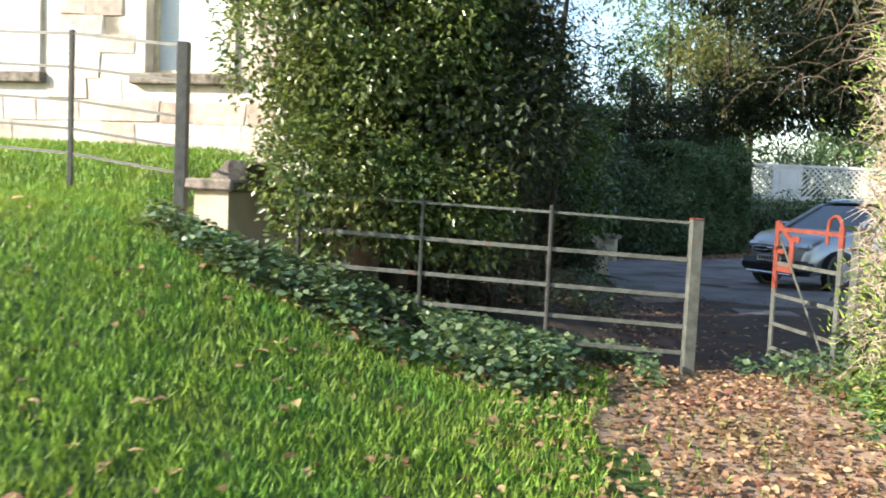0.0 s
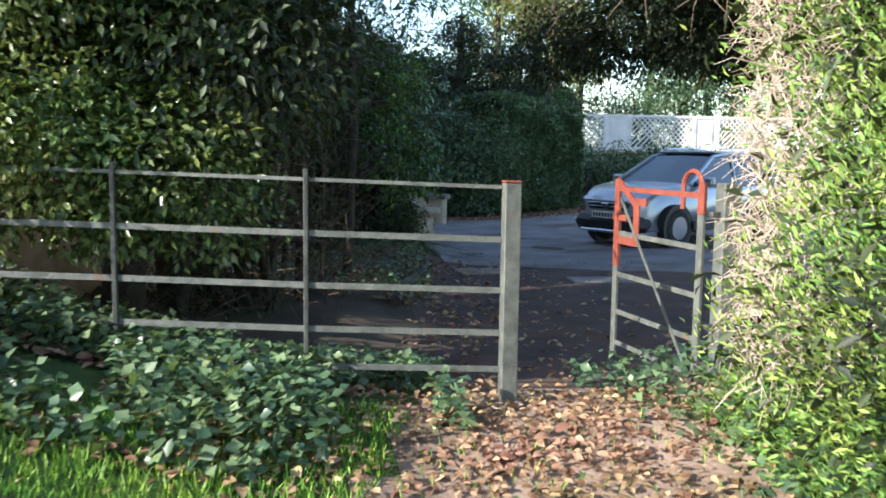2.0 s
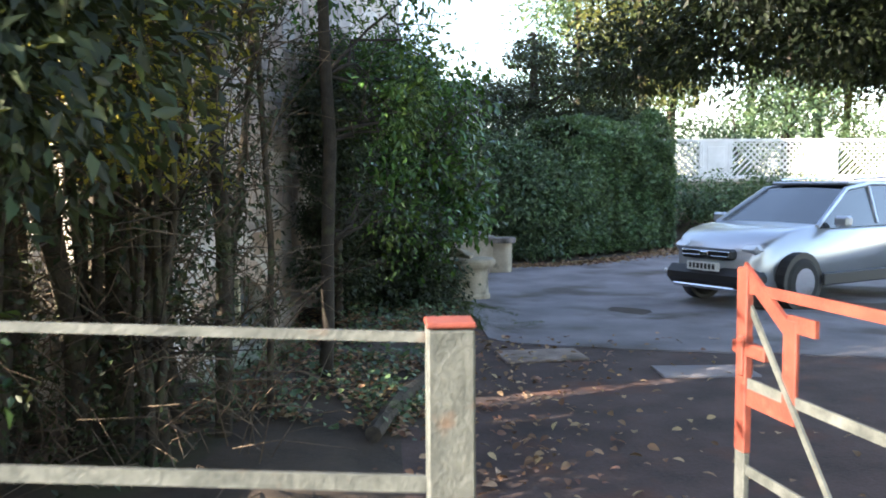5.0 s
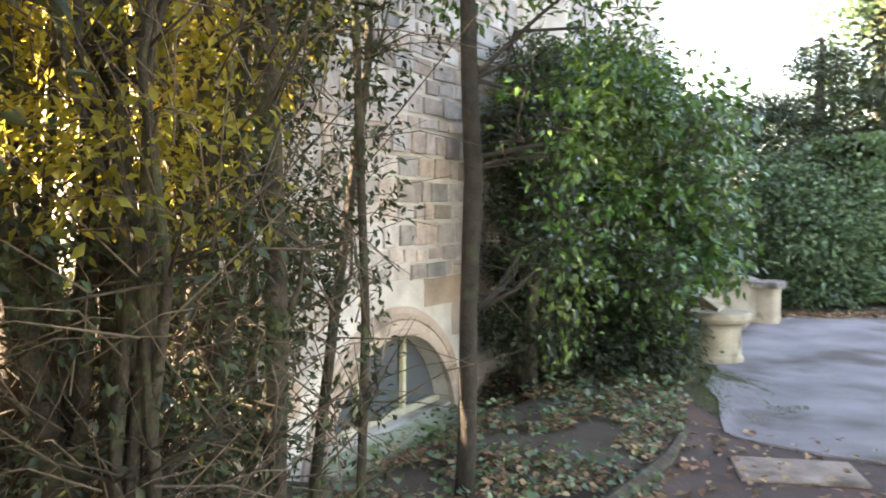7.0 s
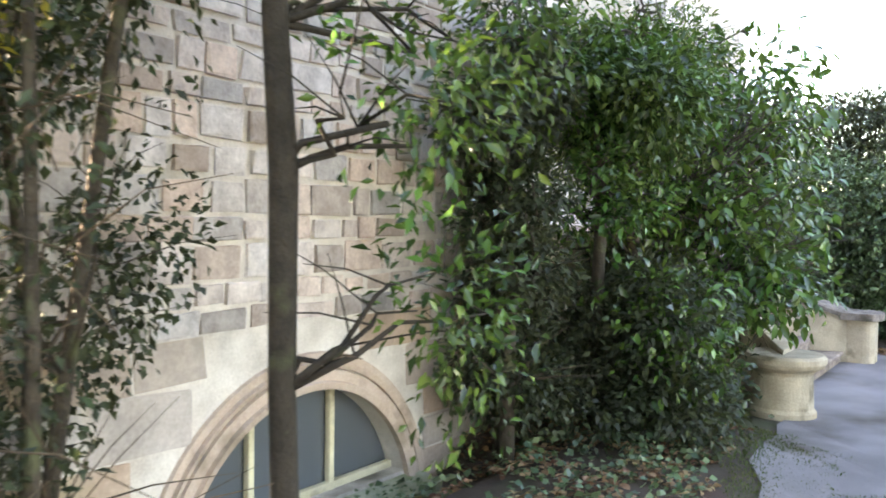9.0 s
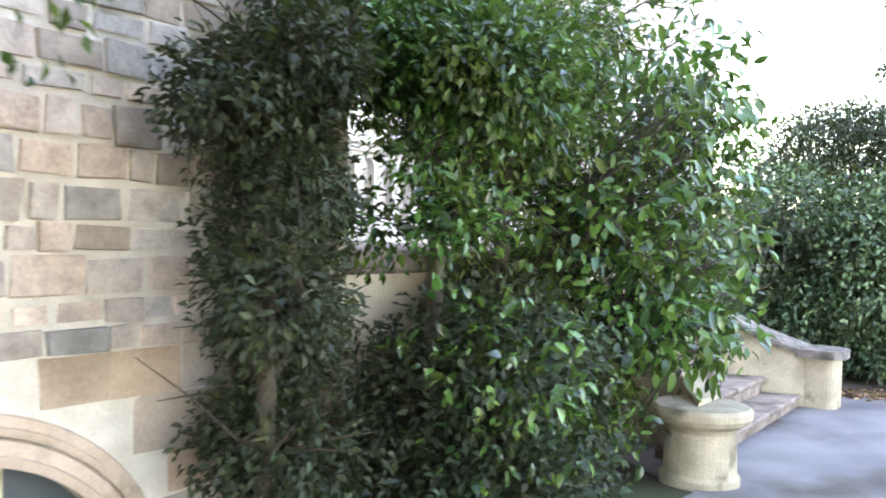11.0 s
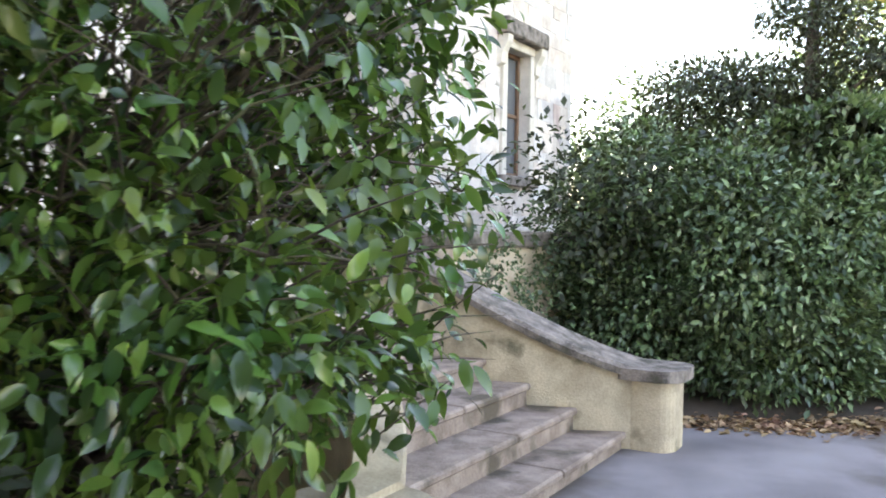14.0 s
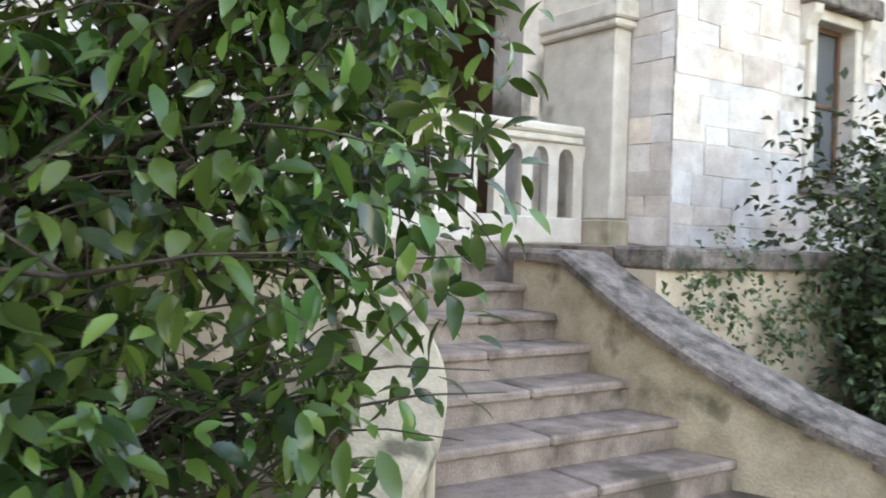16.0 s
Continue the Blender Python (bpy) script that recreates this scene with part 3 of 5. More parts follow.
FRONT_HOLES = [(-6.55, -5.45, 2.75, 4.9), (-3.75, -2.65, 2.75, 4.9)]
wall_front = wall_with_windows("wall_front", FRONT, -14, -0.455, -0.3, 8.5, FRONT_HOLES, .45, M_MORTAR, "sunlit grey-buff coursed stone house front")
for i, (a, b, c, d) in enumerate(FRONT_HOLES):
    sash_window("window_%d" % (i + 2), FRONT, a, b, c, d, "tall sash window with drawn pale blind in stone surround")

# the far block of the house, beyond the porch
BACKM = HOUSE @ Matrix.Translation((SET_BACK, 0, 0))
BLOCK, BLOCK_END = 10.28, 14.9
BACK_HOLES = [(12.5, 13.25, 2.35, 4.1)]
wall_back = wall_with_windows("wall_terrace", BACKM, BLOCK, BLOCK_END, -0.3, 8.5, BACK_HOLES, .5, M_MORTAR, "pale buff coursed stone wall behind the terrace")
RETURNM = HOUSE @ Matrix.Translation((SET_BACK, BLOCK, 0)) @ pose(0, 0, 0, 0, 0, -90)      # local x towards the bay, y out over the terrace
wall_block = wall_with_windows("wall_block_side", RETURNM, -2.6, -.003, -0.3, 8.5, [], .4, M_MORTAR, "shaded stone side wall next to the porch pier")
tagged(house_box("wall_block_end", (-7.0, BLOCK_END - .45, -.3), (SET_BACK - .503, BLOCK_END - .003, 8.5), M_MORTAR), "stone end wall of the house", "wall", kind="structure")
wall_return = house_box("wall_return", (RECESS, BAY_END - .45, -.3), (-.455, BAY_END - .003, 8.5), M_MORTAR)
tagged(wall_return, "stone return wall of the projecting bay", "wall", kind="structure")
sash_window("window_4", BACKM, 12.5, 13.25, 2.35, 4.1, "narrow brown-framed window with bracketed stone lintel", blind=False, paint=M_WOOD)
lintel = house_box("lintel", (SET_BACK - .02, 12.2, 4.22), (SET_BACK + .2, 13.55, 4.45), M_COPE, bevel=.02)
tagged(lintel, "projecting weathered stone lintel on brackets", "lintel", kind="structure")
for y in (12.32, 13.43):
    bm = bmesh.new()
    prism(bm, [(-.02, 4.22), (.17, 4.22), (.16, 4.12), (.09, 4.0), (.07, 3.85), (-.02, 3.78)], y - .08, y + .08)
    part("bracket", bm, M_TRIM, lintel).matrix_world = BACKM
# porch: stone wall with a dark doorway and a wooden door, behind the balustrade
RECESSM = HOUSE @ Matrix.Translation((RECESS, 0, 0))
DOORWAY = [(7.6, 9.75, TERRACE, 4.3)]
wall_recess = wall_with_windows("wall_porch", RECESSM, BAY_END, 10.04, TERRACE - .4, 8.5, DOORWAY, .5, M_MORTAR, "pale stone wall of the porch with a wide doorway")
# the recess's shade is painted: an added near-black sheet closes it
tagged(house_box("wall_porch_shade", (RECESS - 1.9, 7.2, TERRACE - .3), (RECESS - 1.8, 10.2, 4.6), M_DARK), "near-black sheet standing in for the shade inside the porch", "wall", kind="structure")
for a, b in ((7.2, 7.3), (10.05, 10.15)):
    tagged(house_box("wall_porch_side", (RECESS - 1.8, a, TERRACE - .3), (RECESS - .5, b, 4.6), M_WOOD), "brown panelled porch side wall", "wall", kind="structure")
tagged(house_box("ceiling", (RECESS - 1.8, 7.3, 4.35), (RECESS - .5, 10.05, 4.45), M_MORTAR), "shaded porch ceiling", "ceiling", kind="structure")
# pier beside the porch
pilaster = tagged(empty("pilaster"), "broad pale stone pier with moulded cap and plinth", "pier", kind="structure")
pilaster.matrix_world = HOUSE
part("shaft", boxes(((RECESS - .3, 10.05, TERRACE + .24), (PIER, BLOCK - .004, 3.72)), bevel=.015), M_TRIM, pilaster)
part("cap", boxes(((RECESS - .3, 9.98, 3.72), (PIER + .07, BLOCK - .004, 3.80)), ((RECESS - .3, 9.95, 3.80), (PIER + .1, BLOCK - .004, 3.98)), bevel=.02), M_TRIM, pilaster)
part("upper_shaft", boxes(((RECESS - .3, 10.02, 3.98), (PIER + .03, BLOCK - .004, 7.6)), bevel=.015), M_TRIM, pilaster)
part("plinth", boxes(((RECESS - .3, 10.0, TERRACE - .1), (PIER + .05, BLOCK - .004, TERRACE + .24)), bevel=.02), M_ASHLAR, pilaster)
# terrace floor and its retaining walls
LANDING = -1.65
tagged(house_box("floor_terrace", (RECESS - 1.8, BAY_END, .5), (LANDING, BLOCK - .01, TERRACE - .02), M_STEP), "stone terrace floor", "floor", kind="structure")
tagged(house_box("floor_terrace_side", (LANDING, BAY_END, .5), (-.45, 5.93, TERRACE - .02), M_STEP), "stone terrace floor beside the bay", "floor", kind="structure")
tagged(house_box("floor_terrace_far", (SET_BACK + .004, 8.25, .5), (-.5, BLOCK_END, TERRACE - .02), M_STEP), "stone terrace floor beyond the steps", "floor", kind="structure")
for nm, a, b, n in (("wall_retaining_near", BAY_END, 5.93, 0.0), ("wall_retaining_far", 8.25, BLOCK_END, -.1)):
    w = house_box(nm, (n - .35, a, -.4), (n, b, TERRACE - .16), M_ASHLAR)
    tagged(w, "shaded ashlar retaining wall of the terrace", "wall", kind="structure")
    tagged(house_box("coping", (n - .4, a, TERRACE - .16), (n + .07, b, TERRACE - .01), M_COPE, bevel=.02), "weathered grey stone coping on the terrace wall", "coping", kind="structure")


def balustrade(y0, y1):
    """A stone balustrade with arched openings, standing on the terrace edge of the porch."""
    b = tagged(empty("balustrade"), "pale stone balustrade with arched openings", "balustrade")
    b.matrix_world = HOUSE @ Matrix.Translation((PIER - .42, 0, TERRACE))
    part("base_rail", boxes(((-.14, y0, -.02), (.14, y1, .24)), bevel=.015), M_TRIM, b)
    part("top_rail", boxes(((-.15, y0, 1.05), (.15, y1, 1.15)), bevel=.025), M_TRIM, b)
    part("neck_rail", boxes(((-.11, y0, .98), (.11, y1, 1.05)), bevel=.012), M_TRIM, b)
    n = max(2, int((y1 - y0) / .32))
    step = (y1 - y0) / n
    for i in range(n + 1):
        y = y0 + step * i
        bm = bmesh.new()
        w = .065
        outline = [(y - w, .24), (y + w, .24), (y + w, .80)]
        outline += [(y + w + (step / 2 - w) * (1 - math.cos(a)), .80 + .13 * math.sin(a)) for a in (.4, .8, 1.2, 1.57)]
        outline += [(y + step / 2, .98), (y - step / 2, .98)]
        outline += [(y - w - (step / 2 - w) * (1 - math.cos(a)), .80 + .13 * math.sin(a)) for a in (1.57, 1.2, .8, .4)] + [(y - w, .80)]
        a = [bm.verts.new((-.05, p, z)) for p, z in outline]
        c = [bm.verts.new((.05, p, z)) for p, z in outline]
        bm.faces.new(a[::-1])
        bm.faces.new(c)
        for k in range(len(a)):
            bm.faces.new((a[k], a[(k + 1) % len(a)], c[(k + 1) % len(a)], c[k]))
        part("baluster", bm, M_TRIM, b)
    return b


balustrade(5.3, 9.96)

# ---- the garden stair ----
RISE, GOING, FOOT_Z, STEPS, FOOT_N = 0.1735, 0.335, -0.092, 9, 1.40


def far_edge(n):
    """How far along the wall the far side of the stair lies, n out from the terrace wall."""
    s = max(0.0, n) / 1.4
    return 7.88 + 0.46 * s ** 1.6


def near_edge(n):
    s = max(0.0, n) / 1.4
    return 6.3 - 1.15 * s ** 2


stair = tagged(empty("stone_stair"), "worn stone garden steps flaring out to the drive", "steps", kind="structure")
stair.matrix_world = HOUSE
for i in range(STEPS):
    z1, n1 = FOOT_Z + RISE * (i + 1), FOOT_N - GOING * i
    for nm, lo, hi, front, back in (("riser", FOOT_Z - .1 if i == 0 else FOOT_Z + RISE * i - .06, z1 - .055, n1 - .035, n1 - .42), ("tread", z1 - .055, z1, n1, n1 - .42)):
        a, b = near_edge(n1), far_edge(n1)
        bm = bmesh.new()
        cuts = [a, a + (b - a) * random.uniform(.35, .65), b] if nm == "tread" else [a, b]
        for p, q in zip(cuts, cuts[1:]):
            box(bm, (back, p + .003, lo), (front, q - .003, hi), bevel=.014 if nm == "tread" else 0)
        part(nm, bm, M_STEP, stair)
part("landing", boxes(((LANDING - .05, near_edge(0), .6), (FOOT_N - GOING * 8 - .35, far_edge(0), FOOT_Z + RISE * STEPS)), bevel=.01), M_STEP, stair)


def string_wall(name, edge, side, label, cope):
    """A stair's side wall: a flared body with a sloping, sweeping coping and an end pier."""
    thing = tagged(empty(name), label, "stair wall", kind="structure")
    thing.matrix_world = HOUSE
    slide = lambda n: min(1.0, max(0.0, (n + .55) / 2.05))
    top = lambda n: 1.465 - .985 * (.7 * slide(n) ** .82 + .3 * smooth01(-.75, 1.55, n))
    ns = [-1.1 + 2.62 * k / 30 for k in range(31)]
    bm, cm = bmesh.new(), bmesh.new()
    bodies, copes = [], []
    for n in ns:
        e, t = edge(n), top(n)
        bodies.append([bm.verts.new(q) for q in ((n, e, -.3), (n, e, t), (n, e + side * .36, t), (n, e + side * .36, -.3))])
        copes.append([cm.verts.new(q) for q in ((n, e - side * .045, t), (n, e - side * .05, t + .055), (n, e - side * .02, t + .085), (n, e + side * .38, t + .085), (n, e + side * .405, t + .055), (n, e + side * .40, t))])
    for rows, mesh in ((bodies, bm), (copes, cm)):
        k = len(rows[0])
        for a, b in zip(rows, rows[1:]):
            for i in range(k):
                mesh.faces.new((a[i], a[(i + 1) % k], b[(i + 1) % k], b[i]))
        mesh.faces.new(rows[0])
        mesh.faces.new(rows[-1][::-1])
        bmesh.ops.recalc_face_normals(mesh, faces=mesh.faces[:])
    part("body", bm, M_STRING, thing, "honey-coloured stone side wall")
    part("coping", cm, cope, thing, "weathered sloping coping")
    e = edge(1.45)
    return thing, e


far_string, e = string_wall("stair_wall_far", far_edge, 1, "curved honey-stone stair side wall with dark coping", M_COPE)
# end pier with rounded outer face and its cap
def rounded(bm, n0, n1, e0, e1, z0, z1, r, grow=0.0):
    pts = []
    for cx, cy, a0 in ((n1 - r, e1 - r, 0), (n0 + .02, e1 - .02, 90), (n0 + .02, e0 + .02, 180), (n1 - r, e0 + r, 270)):
        rr = r if cx > (n0 + n1) / 2 else .02
        for k in range(6):
            a = radians(a0 + 90 * k / 5)
            pts.append((cx + (rr + grow) * math.cos(a), cy + (rr + grow) * math.sin(a)))
    lo, hi = [bm.verts.new((x, y, z0)) for x, y in pts], [bm.verts.new((x, y, z1)) for x, y in pts]
    bm.faces.new(lo[::-1])
    bm.faces.new(hi)
    for i in range(len(pts)):
        bm.faces.new((lo[i], lo[(i + 1) % len(pts)], hi[(i + 1) % len(pts)], hi[i]))


bm = bmesh.new()
rounded(bm, 1.42, 1.74, e - .02, e + .42, -.3, .485, .13)
part("pier", bm, M_STRING, far_string, "rounded honey-stone end pier")
bm = bmesh.new()
rounded(bm, 1.36, 1.77, e - .05, e + .46, .485, .575, .15, .04)
part("pier_cap", bm, M_COPE, far_string, "weathered grey cap")
near_string, e = string_wall("stair_wall_near", lambda n: near_edge(n), -1, "honey-stone stair side wall half hidden in laurel", M_STRING)
# the round pedestal that ends the near side wall
bm = bmesh.new()
profile = [(.20, -.2), (.285, -.2), (.285, .02), (.262, .05), (.25, .35), (.27, .385), (.30, .40), (.34, .425), (.36, .46), (.36, .505), (.335, .53), (.0, .54)]
rows = [[bm.verts.new((1.50 + r * math.cos(2 * math.pi * k / 28), 4.68 + r * math.sin(2 * math.pi * k / 28), z)) for k in range(28)] for r, z in profile[:-1]]
for a, b in zip(rows, rows[1:]):
    for k in range(28):
        bm.faces.new((a[k], a[(k + 1) % 28], b[(k + 1) % 28], b[k]))
bm.faces.new(rows[-1])
part("pedestal", bm, M_STRING, near_string, "round mossy stone pedestal with a moulded cap", smooth=False)

# ---- retaining wall of the upper lawn ----
RET = Matrix.Translation((-1.72, 6.75, 0)) @ pose(0, 0, 0, 0, 0, HOUSE_TURN)
w = wall_with_windows("wall_lawn", RET, 0, 3.4, 0.0, 1.36, [], .3, M_ASHLAR, "stained render garden wall below the upper lawn")
cap = obj("wall_cap", boxes(((-.36, -.06, 1.362), (.06, 3.4, 1.46)), bevel=.02), M_COPE)
cap.matrix_world = RET
tagged(cap, "mossy stone coping on the garden wall", "coping", kind="structure")
bm = bmesh.new()
prism(bm, [(-.3, 1.462), (.02, 1.462), (.02, 1.60), (-.06, 1.62), (-.16, 1.62), (-.22, 1.54), (-.30, 1.52)], .25, .62)
ob = obj("wall_block", bm, M_COPE)
ob.matrix_world = RET
tagged(ob, "scrolled stone block on the garden wall", "stone block", kind="structure")

# ---- fences and gate ----
def rail(bm, a, b, h=.028, t=.008):
    """A flat iron bar from a to b, its flat upright."""
    a, b = Vector(a), Vector(b)
    way = (b - a).normalized()
    side = Vector((0, 0, 1)).cross(way).normalized()
    vs = []
    for p in (a, b):
        for s, z in ((-1, -1), (1, -1), (1, 1), (-1, 1)):
            vs.append(bm.verts.new(p + side * t * s / 2 * 1.0 + Vector((0, 0, z * h / 2))))
    for q in ((0, 1, 2, 3), (7, 6, 5, 4), (0, 4, 5, 1), (1, 5, 6, 2), (2, 6, 7, 3), (3, 7, 4, 0)):
        bm.faces.new([vs[i] for i in q])


FENCE = [(1.76, 6.05, 1.33), (0.766, 6.13, 1.36), (-0.165, 6.29, 1.385), (-1.1, 6.42, 1.41)]
fence = tagged(empty("estate_fence", (1.76, 6.05, 0)), "five-rail iron estate fence, grey and slightly rusty", "fence")
fence.matrix_world = Matrix.Identity(4)
RAIL_DROP = (.03, .295, .555, .775, .965)
for (x0, y0, z0), (x1, y1, z1) in zip(FENCE, FENCE[1:]):
    bm_post = boxes(((x1 - .011, y1 - .022, ground_z(x1, y1) - .1), (x1 + .011, y1 + .022, z1 + .02)), bevel=.003)
    part("post", bm_post, M_DARKIRON, fence)
    for d in RAIL_DROP:
        bm = bmesh.new()
        rail(bm, (x0, y0, z0 - d), (x1, y1, z1 - d), .03 if d > .1 else .018, .009)
        part("rail", bm, M_IRON, fence)
gate_post = tagged(empty("gate_post", (1.785, 6.03, .15)), "square grey steel gate post with red oxide top", "gate post")
part("shaft", boxes(((-.041, -.041, -.1), (.041, .041, 1.172)), bevel=.004), M_IRON, gate_post)
part("cap", boxes(((-.043, -.043, 1.174), (.043, .043, 1.184)), bevel=.003), M_RUST, gate_post, "red oxide painted top")
bm = boxes(((-.09, -.09, -.1), (.09, .09, .06)), bevel=.025)
part("footing", bm, M_STEP, gate_post, "rough concrete footing")

UPPER = [(-2.13, 6.85, 1.25, 2.53, .045), (-3.22, 7.3, 1.42, 2.66, .02), (-4.35, 7.75, 1.5, 2.72, .02), (-5.5, 8.2, 1.55, 2.78, .02)]
upper_fence = tagged(empty("garden_fence"), "dark iron rail fence along the upper lawn", "fence")
for i, (x, y, z0, z1, r) in enumerate(UPPER):
    part("post", boxes(((x - r, y - r, ground_z(x, y) - .1), (x + r, y + r, z1)), bevel=.004), M_DARKIRON, upper_fence, "stout end post" if i == 0 else "")
    if i:
        px, py, _, pz, _ = UPPER[i - 1]
        for d in (.03, .31, .59, .83, 1.04):
            bm = bmesh.new()
            rail(bm, (px, py, pz - d), (x, y, z1 - d), .024, .01)
            part("rail", bm, M_DARKIRON, upper_fence)

hang = tagged(empty("hanging_post", (2.96, 6.02, .2)), "pale weathered square gate hanging post", "gate post")
part("shaft", boxes(((-.05, -.05, -.2), (.05, .05, 1.13)), bevel=.006), M_IRON, hang)
for z in (.35, .95):
    part("hinge", boxes(((-.10, -.02, z), (-.05, .02, z + .03)), bevel=.004), M_DARKIRON, hang)

gate = tagged(empty("iron_gate", (2.85, 6.07, .2)), "open iron gate with red oxide painted hoops", "gate")
GL = 0.92
gate.matrix_world = Matrix.Translation((2.85, 6.07, .20)) @ pose(0, 0, 0, 0, 0, 97)
def hoop_stile(x, z1, upper):
    bm = bmesh.new()
    for lo, hi in ((.0, z1 - upper),):
        box(bm, (x - .026, -.010, lo), (x + .026, .010, hi), bevel=.003)
    part("stile", bm, M_IRON, gate)
    bm = bmesh.new()
    box(bm, (x - .027, -.012, z1 - upper), (x + .027, .012, z1), bevel=.003)
    part("stile_top", bm, M_RUST, gate, "red oxide painted stile")
hoop_stile(.02, 1.12, .16)
hoop_stile(GL, 1.12, .55)
for z in (.08, .28, .52, .78):
    bm = bmesh.new()
    rail(bm, (.03, 0, z), (GL, 0, z), .03, .009)
    part("rail", bm, M_IRON, gate)
bm = bmesh.new()
rail(bm, (.03, 0, 1.06), (GL, 0, 1.06), .03, .01)
part("top_rail", bm, M_RUST, gate, "red oxide painted top rail")
for x0, x1 in ((.02, .20),):
    bm = bmesh.new()
    pts = [(x0 + (x1 - x0) * (1 - math.cos(a)) / 2, 0, 1.10 + .09 * math.sin(a)) for a in [math.pi * k / 10 for k in range(11)]] + [(x1, 0, .98)]
    tube(bm, pts, .014, 6)
    part("hoop", bm, M_RUST, gate, "red oxide painted hoop")
bm = bmesh.new()
for a, b, h in (((GL, 0, 1.11), (GL - .22, 0, .97), .05), ((GL - .22, 0, .99), (GL - .34, 0, .99), .045), ((GL, 0, .74), (GL - .26, 0, .74), .05)):
    rail(bm, a, b, h, .012)
box(bm, (GL - .26, -.007, .72), (GL - .20, .007, 1.0), bevel=.003)
part("strap", bm, M_RUST, gate, "red oxide painted strap frame")
bm = bmesh.new()
rail(bm, (.06, .008, .06), (GL - .05, .008, 1.0), .03, .008)
part("brace", bm, M_IRON, gate)
part("latch", boxes(((GL - .12, -.015, .86), (GL + .05, .012, .90)), ((GL - .02, -.02, .80), (GL + .01, .02, .92)), bevel=.004), M_RUST, gate)

# ---- paving slabs and bed edging ----
slab = obj("paving_slab", boxes(((-.38, -.24, -.03), (.38, .24, .0)), bevel=.008), M_STEP)
slab.matrix_world = pose(3.12, 12.1, .028, 0, 0, 4)
tagged(slab, "flat grey concrete slab set in the path", "paving slab")
slab2 = obj("paving_slab", boxes(((-.40, -.2, -.03), (.40, .2, .0)), bevel=.008), M_DRIVE)
slab2.matrix_world = pose(4.35, 11.35, .018, 0, 0, -3)
tagged(slab2, "dark slab sunk in the dirt path", "paving slab")
bm = bmesh.new()
tube(bm, [(1.62, 9.3, .16), (1.78, 10.1, .15), (2.05, 11.0, .12), (2.3, 11.8, .10), (2.42, 12.5, .08)], [.05, .055, .05, .05, .04], 8)
tagged(obj("log_edging", bm, M_BARK), "weathered log edging the planting bed", "log")

# ---- plants ----
def tree(name, label, foot, knots, radii, clumps, count, size, leaf, seed, category="tree", bough_n=10, shell=.6, droop=.25, rich=False, width=.45, low=.03, bough_r=.03, bark=None, twigs=3):
    """A trunk along knots, limbs into the clumps, and a crown of leaves."""
    t = tagged(empty(name, foot), label, category)
    t.matrix_world = Matrix.Identity(4)
    bark = bark or M_BARK
    bm = bmesh.new()
    tube(bm, [foot] + list(knots), radii, 9)
    part("trunk", bm, bark, t, smooth=True)
    rng = random.Random(seed)
    feet = [Vector(k) for k in knots]
    for i in range(bough_n):
        bm = bmesh.new()
        c = clumps[i % len(clumps)]
        tip = Vector((c[0] + rng.uniform(-.7, .7) * c[3], c[1] + rng.uniform(-.7, .7) * c[4], c[2] + rng.uniform(-.6, .7) * c[5]))
        f = min(feet + [Vector(foot).lerp(feet[0], .6)], key=lambda q: (q - tip).length + max(0, q.z - tip.z) * 2)
        pts = [f.lerp(tip, s / 5) + Vector((rng.uniform(-1, 1), rng.uniform(-1, 1), rng.uniform(-.4, .8))) * .16 * math.sin(math.pi * s / 5) for s in range(6)]
        tube(bm, pts, [bough_r * (1 - .8 * s / 5) for s in range(6)], 5)
        for _ in range(twigs):
            q = pts[rng.randint(2, 5)]
            d = Vector((rng.uniform(-1, 1), rng.uniform(-1, 1), rng.uniform(-.2, .8))).normalized() * rng.uniform(.2, .6)
            tube(bm, [q, q + d * .5 + Vector((0, 0, .02)), q + d], [bough_r * .3, bough_r * .2, bough_r * .08], 4)
        part("limb", bm, bark, t, smooth=True)
    crown("crown", seed, clumps, count, size, leaf, t, width, droop, shell, rich, low)
    return t


def grown(q):
    """A bush's plan point (x, y, z) or clump (x, y, z, rx, ry, rz), laid out beside the stair."""
    k, a = 1.346, radians(-2.1)
    dx, dy = q[0] - 3.35, q[1] - 10.25
    place = (3.379 + k * (dx * math.cos(a) - dy * math.sin(a)), 9.974 + k * (dx * math.sin(a) + dy * math.cos(a)), max(0.0, k * q[2] - .2))
    return place + tuple(r * k for r in q[3:])


def scatter_clumps(seed, lo, hi, count, r, flat=.8):
    rng = random.Random(seed)
    out = []
    for _ in range(count):
        s = rng.uniform(*r)
        out.append((rng.uniform(lo[0], hi[0]), rng.uniform(lo[1], hi[1]), rng.uniform(lo[2], hi[2]), s, s, s * flat))
    return out


# the big dark evergreen beyond the fence
tree("yew_tree", "large dark evergreen yew beyond the fence", (-.5, 8.3, .1), [(-.45, 8.3, 1.5), (-.4, 8.35, 3.2), (-.3, 8.4, 6)], [.16, .13, .11, .05],
     scatter_clumps(2, (-1.0, 7.1, 1.7), (.45, 7.9, 6.5), 30, (.42, .72)) + [(-1.3, 7.6, 3.6, .6, .5, .6), (-1.5, 7.6, 4.6, .7, .6, .7)], 110000, .075, M_YEW_SHADE, 21, bough_n=26, shell=.35)
